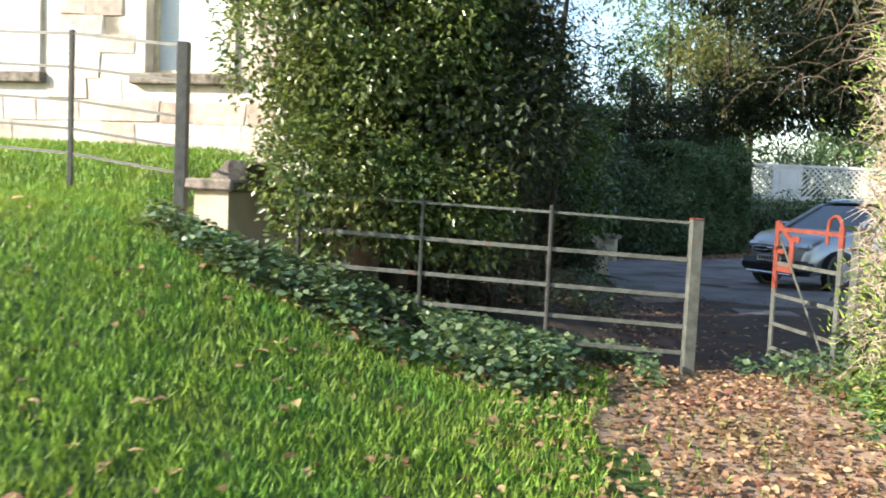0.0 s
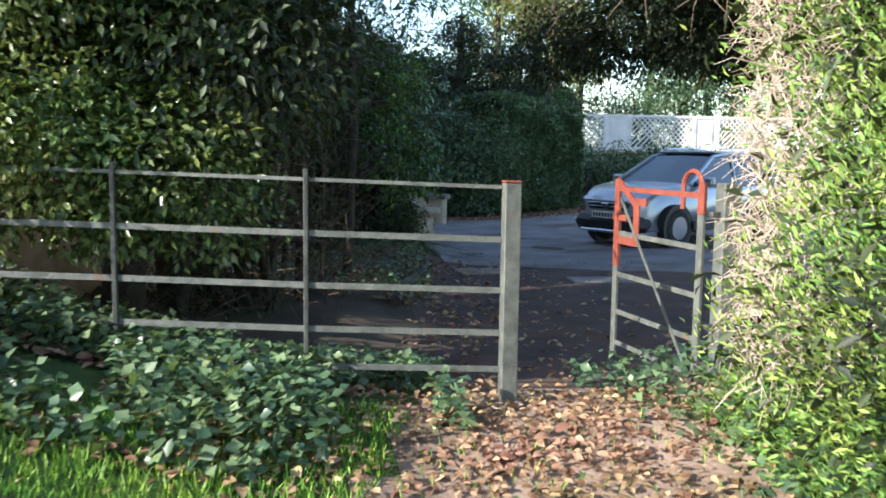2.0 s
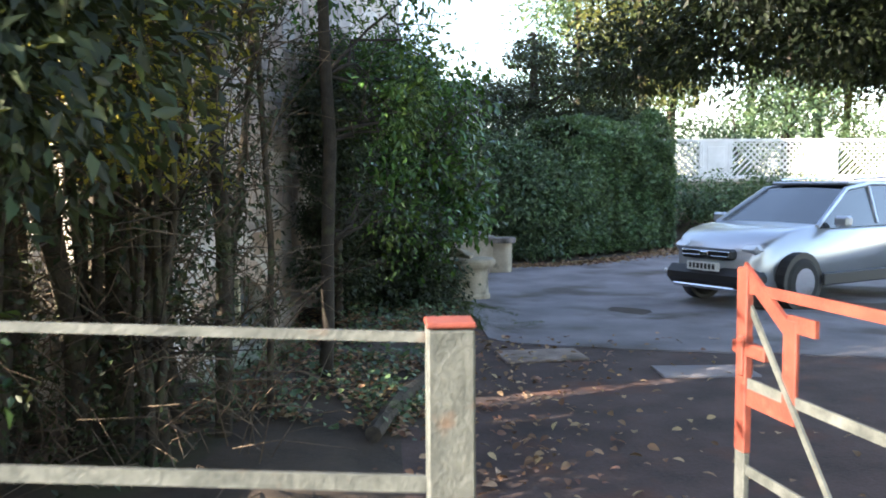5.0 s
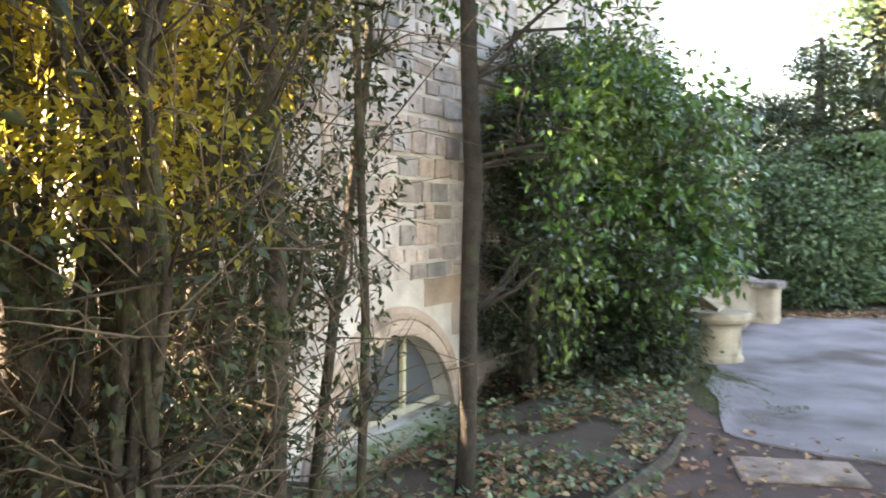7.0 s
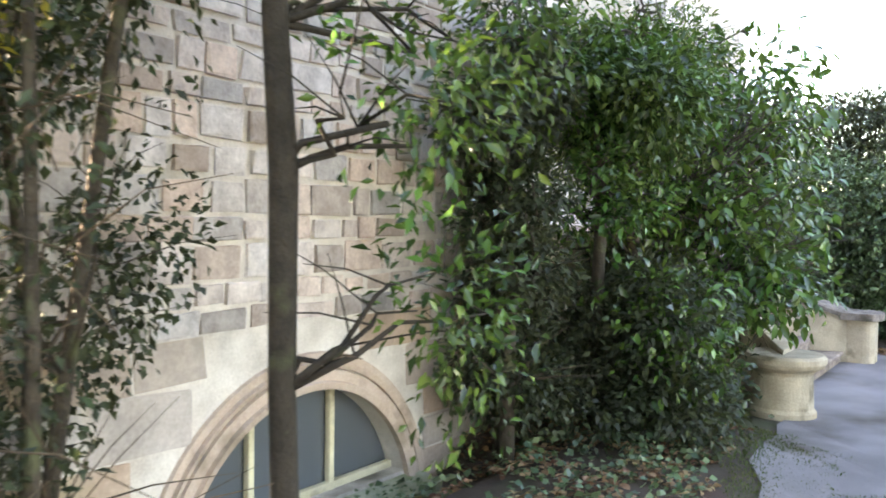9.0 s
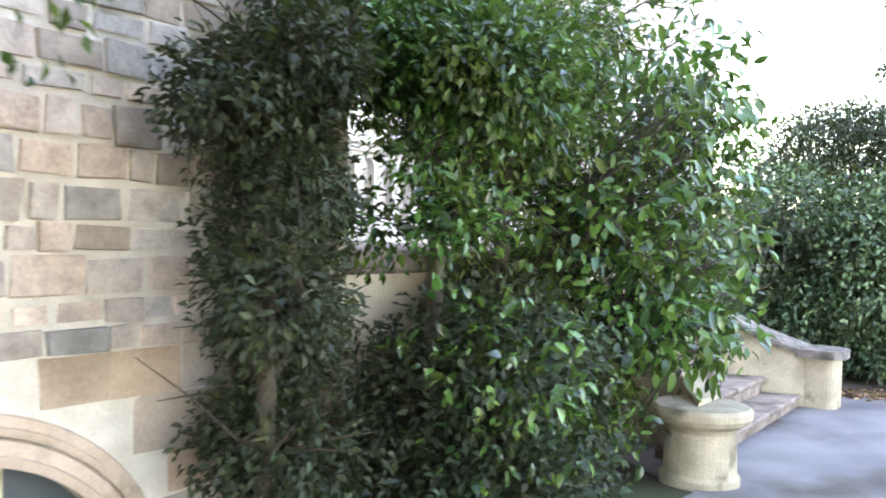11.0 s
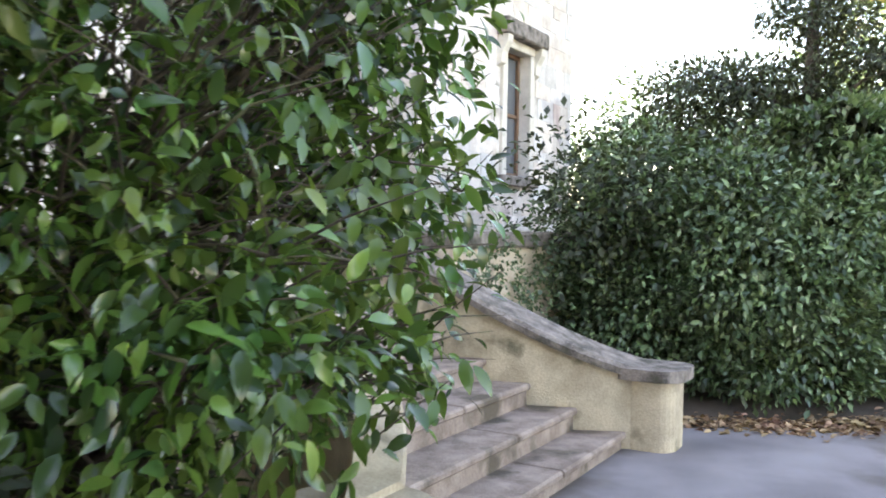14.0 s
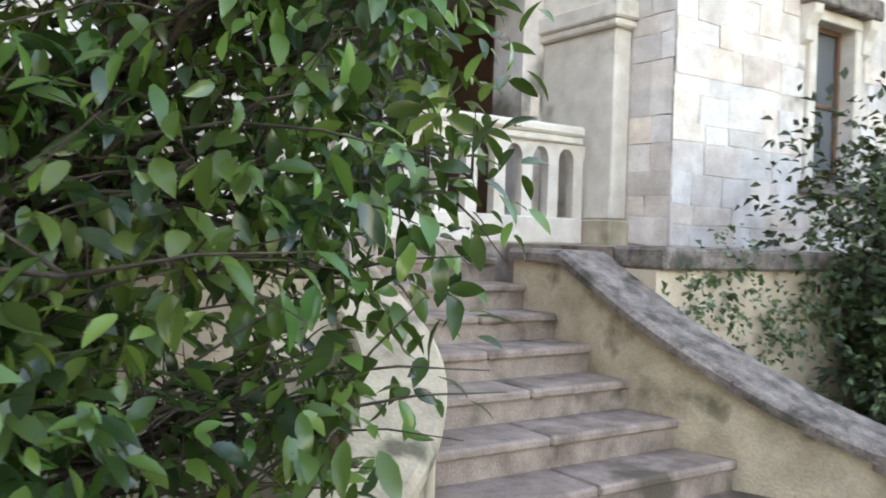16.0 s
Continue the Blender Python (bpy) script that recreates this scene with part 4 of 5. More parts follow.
# lighter holly in front of it
tree("holly_bush", "spotted glossy holly bush hanging over the fence", (-1.0, 6.9, .4), [(-1.0, 6.95, 1.0), (-1.0, 7.0, 2.0)], [.05, .04, .02],
     scatter_clumps(3, (-1.1, 6.4, 1.1), (.1, 6.9, 3.2), 22, (.28, .46)) + scatter_clumps(4, (-.4, 6.5, 1.0), (.4, 6.9, 1.7), 6, (.22, .36)) + [(-1.45, 6.9, 2.6, .4, .4, .5), (-1.5, 7.0, 3.3, .5, .4, .5)], 34000, .062, M_HOLLY, 22, "bush", bough_n=14, shell=.45, width=.5)
# multi-stemmed sunlit shrubs left of the path
rng = random.Random(8)
for k, (x, y, h) in enumerate([(-.1, 8.6, 3.8), (.15, 9.0, 4.2), (-.3, 9.3, 4.4), (.4, 9.6, 4.0), (.55, 8.9, 3.6), (-.05, 9.9, 4.2)]):
    shrub = tagged(empty("tall_shrub", (x, y, .15)), "many-stemmed shrub with sunlit yellow-green leaves", "shrub", "shrubs beside the path")
    shrub.matrix_world = Matrix.Identity(4)
    for s in range(7):
        bm = bmesh.new()
        dx, dy = rng.uniform(-1.0, .8), rng.uniform(-.6, .6)
        pts = [(x + dx * t * t + rng.uniform(-.08, .08), y + dy * t * t + rng.uniform(-.08, .08), .05 + h * t * rng.uniform(.95, 1.0)) for t in (0, .2, .4, .6, .8, 1)]
        thick = rng.choice((1, 1, 1.3, 2.2))
        tube(bm, pts, [.028 * thick, .024 * thick, .02 * thick, .016 * thick, .012 * thick, .006], 7)
        for _ in range(12):
            q = Vector(pts[rng.randint(1, 5)])
            d = Vector((rng.uniform(-1, 1), rng.uniform(-1, 1), rng.uniform(-.1, .8))).normalized() * rng.uniform(.25, .6)
            tube(bm, [q, q + d * .5, q + d], [.007, .005, .002], 4)
        part("stem", bm, M_BARK, shrub, smooth=True)
    # yellow leaves as the sunlit top, near-black ones below as painted shade
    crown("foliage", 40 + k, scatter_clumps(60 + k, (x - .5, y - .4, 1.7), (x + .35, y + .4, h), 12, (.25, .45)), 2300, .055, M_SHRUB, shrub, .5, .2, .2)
    crown("lower_shade_leaves", 46 + k, scatter_clumps(66 + k, (x - .3, y - .45, .15), (x + .4, y + .35, 1.9), 12, (.18, .36)), 1100, .05, M_YEW_SHADE, shrub, .5, .2, .2)
for k, (x, y, r0) in enumerate(((.78, 9.35, .05), (.3, 9.05, .075), (-.15, 8.8, .06), (.98, 9.8, .022))):
    tree("ivy_clad_tree", "dark ivy-clad tree stem among the shrubs", (x, y, .05), [(x + .03, y, 1.2), (x - .04, y + .05, 2.6), (x + .05, y + .1, 5.0)], [r0, r0 * .9, r0 * .8, r0 * .5],
         [(x, y, 1.0, .14, .14, .6), (x, y, 2.2, .16, .16, .7), (x, y + .05, 3.4, .2, .2, .7)], 1300, .05, M_YEW_SHADE, 300 + k, bough_n=8, twigs=5, shell=.3, bough_r=.014)
bm = bmesh.new()
rng = random.Random(19)
for k in range(900):
    p = Vector((rng.uniform(-.6, 1.15), rng.uniform(8.3, 10.0), .1 + 3.2 * rng.random() ** 1.4))
    d = Vector((rng.uniform(-1, 1), rng.uniform(-.7, .7), rng.uniform(-.3, .9))).normalized() * rng.uniform(.25, .8)
    tube(bm, [p, p + d * .5 + Vector((rng.uniform(-.09, .09), rng.uniform(-.06, .06), .05)), p + d], [.0038, .0028, .0012], 4)
tagged(obj("twig_thicket", bm, M_DRYWIG, smooth=True), "tangled dry brown twigs under the shrubs", "twigs", kind="stuff")
# the slim trunk by the basement window
slim = tree("slim_tree", "slim dark tree trunk with sparse leaves beside the basement window", (1.27, 10.62, .1),
     [(1.30, 10.55, .6), (1.31, 10.5, 1.15), (1.34, 10.45, 1.85), (1.32, 10.43, 2.3), (1.30, 10.4, 3.2), (1.4, 10.4, 4.4)], [.055, .048, .045, .047, .042, .036, .02],
     [(1.75, 10.55, 2.1, .28, .28, .3), (1.75, 10.9, 1.4, .25, .25, .45), (1.85, 11.1, 2.5, .35, .35, .5), (1.2, 10.8, 3.1, .5, .5, .4), (1.9, 10.9, 3.2, .5, .4, .4)], 3600, .062, M_LAUREL, 31, bough_n=14, shell=.1, bough_r=.016, bark=M_DARKBARK)
crown("upper_crown", 37, scatter_clumps(38, (.5, 9.6, 3.7), (1.9, 11.2, 6.0), 12, (.3, .55)), 3500, .065, M_YEW_SHADE, slim, .45, .2, .3)
slim2 = tree("slim_tree", "thin dark stem hung with ivy against the house wall", (.62, 10.1, .1), [(.72, 10.2, 1.2), (.85, 10.3, 2.4), (.85, 10.3, 4.2)], [.03, .026, .022, .012],
     [(.75, 10.3, 1.6, .3, .3, .5), (.8, 10.4, 2.6, .4, .4, .6)], 700, .05, M_YEW_SHADE, 33, bough_n=9, shell=.1, bough_r=.01)
# broadleaf bush beyond the window
tree("broadleaf_bush", "dense dark green bush against the house wall", (1.25, 13.3, .05), [(1.25, 13.3, 1.0), (1.2, 13.35, 2.3)], [.05, .045, .02],
     scatter_clumps(5, (1.05, 13.15, .4), (1.4, 13.55, 2.6), 10, (.2, .34)), 9500, .06, M_YEW_SHADE, 23, "bush", bough_n=16, shell=.4, width=.5)
# the dark yew beside the bay's corner
tree("yew_bush", "dense dark evergreen bush at the corner of the bay", (1.1, 13.7, .05), [(1.12, 13.7, 1.2), (1.15, 13.65, 2.7)], [.06, .05, .02],
     scatter_clumps(6, (.95, 13.4, .4), (1.2, 13.75, 3.0), 12, (.18, .32)), 12500, .05, M_YEW_SHADE, 24, "bush", bough_n=14, shell=.35)
# the tall shrub between the yew and the laurel: leafy above and below, bare stems between
thicket = tree("tall_evergreen", "tall broadleaf evergreen with bare stems below its leafy top", (1.55, 14.5, .0), [(1.57, 14.5, .9), (1.6, 14.5, 1.7), (1.55, 14.55, 2.6), (1.6, 14.6, 3.1)], [.055, .05, .045, .035, .015],
     scatter_clumps(81, (1.15, 13.9, 2.45), (2.05, 15.2, 3.0), 20, (.28, .46), .7) + scatter_clumps(83, (1.4, 13.9, 1.5), (2.0, 14.9, 2.3), 7, (.16, .28)), 13500, .078, M_LAUREL, 83, "bush", bough_n=110, twigs=0, shell=.3, bough_r=.013, width=.46)
# near-black leaves put the shade under the leafy top into colour
crown("lower_shade_leaves", 84, scatter_clumps(82, (1.45, 13.85, .3), (2.35, 15.2, 1.2), 26, (.26, .42)), 14000, .07, M_YEW_SHADE, thicket, .5, .3, .3)
crown("front_foliage", 85, scatter_clumps(86, (1.9, 13.9, .3), (2.4, 14.9, 1.3), 10, (.2, .34)), 900, .08, M_LAUREL, thicket, .48, .3, .3, True)
tree("feathery_yew", "feathery evergreen reaching over the terrace wall", (1.72, 15.3, .0), [(1.72, 15.3, 1.4), (1.75, 15.3, 2.4), (1.8, 15.3, 3.4)], [.06, .055, .045, .02],
     [grown((q[0] + .2, q[1], 1 + (q[2] - 1) * .52, *q[3:])) for q in scatter_clumps(75, (1.45, 14.0, 2.3), (2.0, 14.7, 3.9), 13, (.25, .42)) + [(1.6, 14.2, 1.7, .25, .25, .25), (1.95, 14.5, 1.5, .22, .22, .3)]], 19000, .075, M_HOLLY, 27, "bush", bough_n=34, twigs=5, shell=.2, bough_r=.018, width=.32)
# the laurel by the steps
LAUREL = scatter_clumps(7, (2.0, 14.2, .4), (2.55, 15.1, 3.3), 16, (.26, .4)) + scatter_clumps(76, (2.68, 15.35, 1.0), (2.87, 15.68, 3.4), 12, (.2, .3)) + scatter_clumps(73, (2.45, 14.25, .85), (2.85, 15.2, 1.4), 16, (.2, .3)) + scatter_clumps(77, (2.68, 15.22, .72), (2.9, 15.4, 1.08), 9, (.12, .18)) + scatter_clumps(70, (2.2, 15.1, 1.1), (2.7, 15.75, 3.5), 13, (.25, .4)) + scatter_clumps(72, (2.4, 14.5, 1.0), (2.8, 15.45, 3.5), 12, (.22, .34)) + scatter_clumps(71, (1.9, 14.2, .3), (2.3, 15.0, 1.0), 9, (.22, .35))
laurel = tree("laurel_bush", "glossy laurel bush leaning over the stone steps", grown((2.1, 14.75, .0)), [grown((2.1, 14.75, .6)), grown((2.05, 14.8, 1.3)), grown((2.0, 14.8, 2.6))], [.075, .065, .05, .025],
     [grown((q[0], q[1], q[2] if q[2] < 1 else 1 + (q[2] - 1) * .6, *q[3:])) for q in LAUREL], 8200, .11, M_LAUREL, 25, "bush", bough_n=170, twigs=5, shell=.35, rich=True, width=.44, droop=.3, bough_r=.02)
# added dark leaves stand in for shade deep in the laurel
crown("inner_shade_leaves", 251, [grown(q) for q in scatter_clumps(74, (1.5, 13.9, .3), (2.1, 15.0, 1.1), 12, (.25, .4))], 9000, .085, M_YEW_SHADE, laurel, .5, .3, .2)
# separate large leaves nearest the path
LEAVES = []
for k in range(6):
    r2 = np.random.default_rng(90 + k)
    v, f = leaf_arrays(np.zeros((1, 3)), np.array([[1.0, 0, 0]]), np.array([[0, 0, 1.0]]), np.array([.125]), np.array([.125 * r2.uniform(.38, .5)]), .12 + .05 * k, True)
    tmp = mesh_arrays("leaf", v, f, M_LAUREL)
    LEAVES.append(tmp.data)
    bpy.data.objects.remove(tmp)
rng = random.Random(17)
spr = [Vector(grown(q)) for q in [Vector((2.85 + rng.uniform(-.25, .2), 14.3 + rng.uniform(0, 1.05), rng.uniform(.85, 2.4))) for _ in range(40)] + [Vector((2.45 + rng.uniform(-.2, .1), 14.1 + rng.uniform(0, .8), rng.uniform(.25, .85))) for _ in range(14)]]
for c in spr:
    bm = bmesh.new()
    foot = c + Vector((rng.uniform(-.75, -.4), rng.uniform(-.3, .3), -min(c.z - .1, rng.uniform(.2, .7))))
    mid = foot.lerp(c, .5) + Vector((rng.uniform(-.06, .06), rng.uniform(-.06, .06), .06))
    tube(bm, [foot, mid, c], [.007, .005, .0025], 5)
    part("twig", bm, M_BARK, laurel, smooth=True)
for k in range(285):
    c = spr[k % len(spr)]
    a = rng.uniform(-1.9, .6)
    ob = new("leaf", LEAVES[k % 6])
    ob.parent = laurel
    s = rng.uniform(.75, 1.2)
    ob.matrix_world = pose(c.x + rng.gauss(0, .07), c.y + rng.gauss(0, .07), c.z + rng.gauss(0, .07), rng.uniform(-35, 35), rng.uniform(10, 75), math.degrees(a)) @ Matrix.Scale(s, 4)

# clipped hedge and round shrub beyond the steps
def row_clumps(a, b, z, r, n, seed, rows=2):
    rng = random.Random(seed)
    out = []
    for i in range(n):
        for j in range(rows):
            s = i / (n - 1)
            out.append((a[0] + (b[0] - a[0]) * s + rng.uniform(-.15, .15), a[1] + (b[1] - a[1]) * s + rng.uniform(-.15, .15), z * (j + .55) / rows, r, r, z / rows * .62))
    return out


def box_crown(name, seed, a, b, thick, z0, z1, count, size, material, parent, rough=.12, inner=False):
    """Leaves over the faces of a clipped hedge that runs from a to b."""
    rng = np.random.default_rng(seed)
    a, b = np.array(a), np.array(b)
    along = (b - a) / np.linalg.norm(b - a)
    out = np.array([along[1], -along[0]])
    s, q, h = rng.random(count), rng.uniform(-1, 1, count), rng.random(count)
    face = rng.choice(4, count, p=(.46, .2, .24, .1))
    q = np.where(face == 0, 1.0, np.where(face == 1, -1.0, q))
    h = np.where(face == 2, 1.0, h)
    s = np.where(face == 3, np.where(rng.random(count) < .5, 0.0, 1.0), s)
    lump = np.array([noise.noise((p * 5.1, r * 1.3, w * 4.3 + seed)) for p, r, w in zip(s, q, h)])
    depth = (rng.random(count) ** (.7 if inner else 2.2)) * (.6 if inner else .3)
    q, hh = q * (1 - depth * .6) + lump * rough * (face < 2), h * (1 - depth * .12) + lump * rough * .6 * (face == 2)
    xy = a + (b - a) * (s + rng.normal(0, .008, count))[:, None] + out * (thick * q)[:, None]
    round_off = 1 - .15 * q ** 4 * np.clip((h - .6) / .4, 0, 1)
    p = np.column_stack([xy, z0 + (z1 - z0) * hh * round_off])
    o = np.column_stack([out[None] * np.where(face < 2, q, 0)[:, None], np.where(face == 2, 1.0, .25)])
    way = unit(o * .6 + rng.normal(scale=.6, size=(count, 3)))
    up = unit(o + np.array([0, 0, .7]) + rng.normal(scale=.4, size=(count, 3)))
    ln = size * rng.uniform(.6, 1.3, count)
    v, f = leaf_arrays(p, way, up, ln, ln * .52)
    return mesh_arrays(name, v, f, material, parent)


hedge_near = tagged(empty("round_shrub"), "large rounded evergreen shrub beyond the steps", "shrub")
crown("crown", 51, scatter_clumps(510, (3.15, 22.0, .5), (5.6, 23.4, 2.3), 40, (.5, .8)), 46000, .095, M_HEDGE, hedge_near, .5, .2, .7)
# near-black leaves inside the shrub, shade between its outer leaves by colour
crown("inner_shade", 52, row_clumps((3.3, 22.3), (5.5, 23.1), 2.5, .8, 4, 2, 2), 9000, .1, M_YEW_SHADE, hedge_near, .6, .2, .3)
hedge = tagged(empty("clipped_hedge"), "tall clipped evergreen hedge along the drive", "hedge")
box_crown("crown", 53, (5.2, 22.7), (8.1, 24.6), .8, .1, 2.95, 46000, .1, M_HEDGE, hedge, .22)
# dark leaf core that paints the hedge's inner shade
box_crown("inner_shade", 54, (5.2, 22.7), (8.1, 24.6), .7, .1, 2.8, 12000, .12, M_YEW_SHADE, hedge, inner=True)
bank = tagged(empty("ivy_bank"), "dark ivy and shrubs on the bank under the far wall", "ground cover")
crown("foliage", 57, scatter_clumps(58, (7.2, 24.9, .9), (13, 26.2, 1.4), 22, (.45, .7), .8), 16000, .09, M_HEDGE, bank, .6, .2, .4)
# bright conifer hedge on the lawn side of the gate
thuja = tagged(empty("conifer_hedge"), "sunlit yellow-green conifer hedge with browned twigs by the gate", "hedge")
TH = [(3.3, 3.4, .8, .75, .7, 1.0), (3.25, 4.2, 1.0, .8, .8, 1.2), (3.25, 4.85, .75, .75, .6, .8), (3.3, 4.6, 2.2, .8, .9, 1.1), (3.45, 3.7, 2.3, .8, .8, 1.0), (3.6, 5.2, 2.2, .7, .5, 1.0), (3.4, 4.5, 3.4, .8, 1.0, .9), (3.6, 2.5, 1.2, .8, .8, 1.3)]
crown("crown", 55, TH, 80000, .046, M_THUJA, thuja, .28, -.5, .72, loose=.5)
# same clumps again in near-black, as the shade behind the bright sprays
crown("inner_shade", 56, TH, 14000, .09, M_YEW_SHADE, thuja, .4, .2, .3)
bm = bmesh.new()
rng = random.Random(12)
for k in range(2600):
    yy = rng.uniform(4.9, 5.9)
    p = Vector((2.62 + .5 * (yy - 5.2) + abs(rng.gauss(0, .28)), yy, rng.uniform(.5, 3.3)))
    d = Vector((rng.uniform(-1, .2), rng.uniform(-1, .5), rng.uniform(-.9, .6))).normalized() * rng.uniform(.08, .26)
    tube(bm, [p, p + d * .5 + Vector((rng.uniform(-.05, .05), 0, .03)), p + d], [.0034, .0026, .001], 4)
tagged(part("dead_growth", bm, M_TWIG, thuja, "dry pale brown twigs"), kind="stuff")
# dark conifer overhanging the drive
tree("overhanging_conifer", "dark conifer whose boughs hang over the drive", (7.4, 9.8, .0), [(7.4, 9.8, 2.5), (7.3, 9.9, 6), (7.2, 10, 10)], [.26, .22, .18, .08],
     scatter_clumps(9, (3.9, 9.0, 3.3), (8.5, 13.5, 8.0), 38, (.6, 1.1), .6) + scatter_clumps(91, (4.1, 11, 2.8), (7.5, 13.5, 3.2), 16, (.4, .7), .7) + scatter_clumps(92, (3.6, 7.5, 3.4), (6.5, 9.5, 4.6), 10, (.5, .8), .7), 125000, .085, M_YEW_SHADE, 26, bough_n=36, shell=.35, bough_r=.05)
bm = bmesh.new()
rng = random.Random(14)
for k in range(150):
    p = Vector((rng.uniform(2.7, 4.6), rng.uniform(5.3, 7.4), rng.uniform(2.3, 3.4)))
    d = Vector((rng.uniform(-1, .4), rng.uniform(-1, .3), 0)).normalized() * rng.uniform(.3, .8)
    sag = rng.uniform(.1, .35)
    tube(bm, [p + d * s + Vector((rng.uniform(-.02, .02), rng.uniform(-.02, .02), .1 * math.sin(3 * s) - sag * s * s)) for s in (0, .25, .5, .75, 1)], [.006, .005, .004, .003, .001], 4)
tagged(obj("bare_twigs", bm, M_DRYWIG, smooth=True), "bare brown twigs hanging above the gate", "twigs", kind="stuff")

# far trees behind the drive
rng = random.Random(77)
for k in range(20):
    x, y = 8.5 + 1.5 * k + rng.uniform(-.8, .8), rng.uniform(32, 44)
    h = rng.uniform(9, 15)
    tree("far_tree", "tall woodland tree with thin autumn foliage" if k % 3 else "bushy dark woodland tree", (x, y, ground_z(x, y)), [(x + .2, y, h * .4), (x, y, h)], [.22, .16, .05],
         scatter_clumps(100 + k, (x - 2.2, y - 2, 2.2 if k % 3 == 0 else 4.5), (x + 2.2, y + 2, h), 15, (.7, 1.4)), 4200, .24, M_FAR if k % 3 else M_HEDGE, 120 + k, bough_n=10, shell=.3, bough_r=.06)
tree("cedar_tree", "dark bluish cedar beyond the hedge", (5.9, 27.6, 1.1), [(5.9, 27.6, 3.4), (5.9, 27.6, 5.6)], [.22, .16, .05],
     [(6.2, 27.3, 3.2, 1.9, .9, .45), (4.7, 27.4, 3.9, 1.3, .8, .38), (7.0, 27.6, 4.3, 1.3, .8, .38), (5.9, 27.6, 5.0, .8, .7, .4), (3.9, 27.3, 3.1, .9, .7, .45), (7.9, 27.4, 3.4, 1.1, .8, .4)], 22000, .11, M_YEW_SHADE, 401, shell=.15, bough_n=22, bough_r=.05)
for k in range(12):
    x, y = 3 + 2.3 * k, 28.8 + rng.uniform(-.5, 1.5)
    s = tagged(empty("far_shrub", (0, 0, 0)), "dark evergreen shrubs behind the garden wall", "shrub", "shrubs behind the wall")
    bm = bmesh.new()
    tube(bm, [(x, y + .7, 1.0), (x + .1, y + .7, 2.2), (x, y + .8, 3.6)], [.08, .06, .02], 6)
    part("stem", bm, M_BARK, s)
    crown("crown", 150 + k, scatter_clumps(160 + k, (x - 1, y, 1.3), (x + 1, y + 1.5, 4.2), 6, (.7, 1.2)), 3500, .13, M_HEDGE, s, .5, .2, .4)

ivy = tagged(empty("wall_ivy"), "ivy trailing over the shaded terrace wall", "ivy")
wall_growth = tagged(empty("wall_climber"), "dark climber growing up the house wall", "climber")
bm = bmesh.new()
tube(bm, [at(-1.6, .06, -.1), at(-1.55, .07, 1.2), at(-1.7, .06, 2.6), at(-1.5, .06, 4.6)], [.03, .026, .02, .01], 6)
part("stem", bm, M_BARK, wall_growth, smooth=True)
WG = [at(-2.0 + .22 * (k % 5), .12, .5 + .28 * k) for k in range(15)]
crown("foliage", 60, [(p.x, p.y, p.z, .26, .24, .36) for p in WG], 6500, .05, M_YEW_SHADE, wall_growth, .8, .3, .2)
IV = [at(8.45 + .4 * k, -.05 + .03 * (k % 2), 1.15 + .25 * math.sin(k * 2.1)) for k in range(9)]
crown("foliage", 59, [(p.x, p.y, p.z, .22, .2, .32) for p in IV], 2600, .055, M_IVY, ivy, .8, .3, .2)
# ---- wall with trellis beyond the drive ----
TW = Matrix.Translation((8.5, 26.6, .72)) @ pose(0, 0, 0, 0, 0, -1)
w = obj("wall_far", boxes(((-3, 0, -.6), (13, .3, .85)), bevel=.01), M_ASHLAR)
w.matrix_world = TW
tagged(w, "grey stone wall beneath the trellis", "wall", kind="structure")
c = obj("coping", boxes(((-.05, -.06, .852), (13.05, .36, .95)), bevel=.02), M_TRIM)
c.matrix_world = TW
tagged(c, "pale coping on the far wall", "coping", kind="structure")
trellis = tagged(empty("trellis_screen"), "white painted lattice screen with solid panel", "trellis")
trellis.matrix_world = TW
x = .3
for k, (wd, solid) in enumerate(((1.42, 0), (.78, 1), (2.1, 0), (.78, 1), (2.1, 0), (.78, 1), (2.1, 0))):
    z0, z1 = .955, 2.0
    part("frame", boxes(((x, .08, z0), (x + wd, .16, z0 + .08)), ((x, .08, z1 - .08), (x + wd, .16, z1)), ((x, .08, z0 + .08), (x + .06, .16, z1 - .08)), ((x + wd - .06, .08, z0 + .08), (x + wd, .16, z1 - .08)), bevel=.006), M_WHITE, trellis)
    if solid:
        part("panel", boxes(((x + .06, .10, z0 + .08), (x + wd - .06, .14, z1 - .08))), M_WHITE, trellis)
        part("panel_moulding", boxes(((x + .16, .085, z0 + .2), (x + wd - .16, .10, z1 - .2)), bevel=.01), M_WHITE, trellis)
    else:
        for s in (1, -1):
            bm = bmesh.new()
            n = int((wd + 1) / .17)
            for i in range(n):
                a0 = x + .06 + i * .17 - (.89 if s > 0 else 0)
                p0, p1 = (a0, z0 + .08), (a0 + .89, z1 - .08)
                if s < 0:
                    p0, p1 = (a0, z1 - .08), (a0 + .89, z0 + .08)
                lo, hi = x + .06, x + wd - .06
                t0, t1 = max(0, (lo - p0[0]) / .89), min(1, (hi - p0[0]) / .89)
                if t1 - t0 < .03:
                    continue
                q0 = Vector((p0[0] + .89 * t0, .12 + .012 * s, p0[1] + (p1[1] - p0[1]) * t0))
                q1 = Vector((p0[0] + .89 * t1, .12 + .012 * s, p0[1] + (p1[1] - p0[1]) * t1))
                rail(bm, q0, q1, .06, .02)
            part("lattice", bm, M_WHITE, trellis)
    x += wd


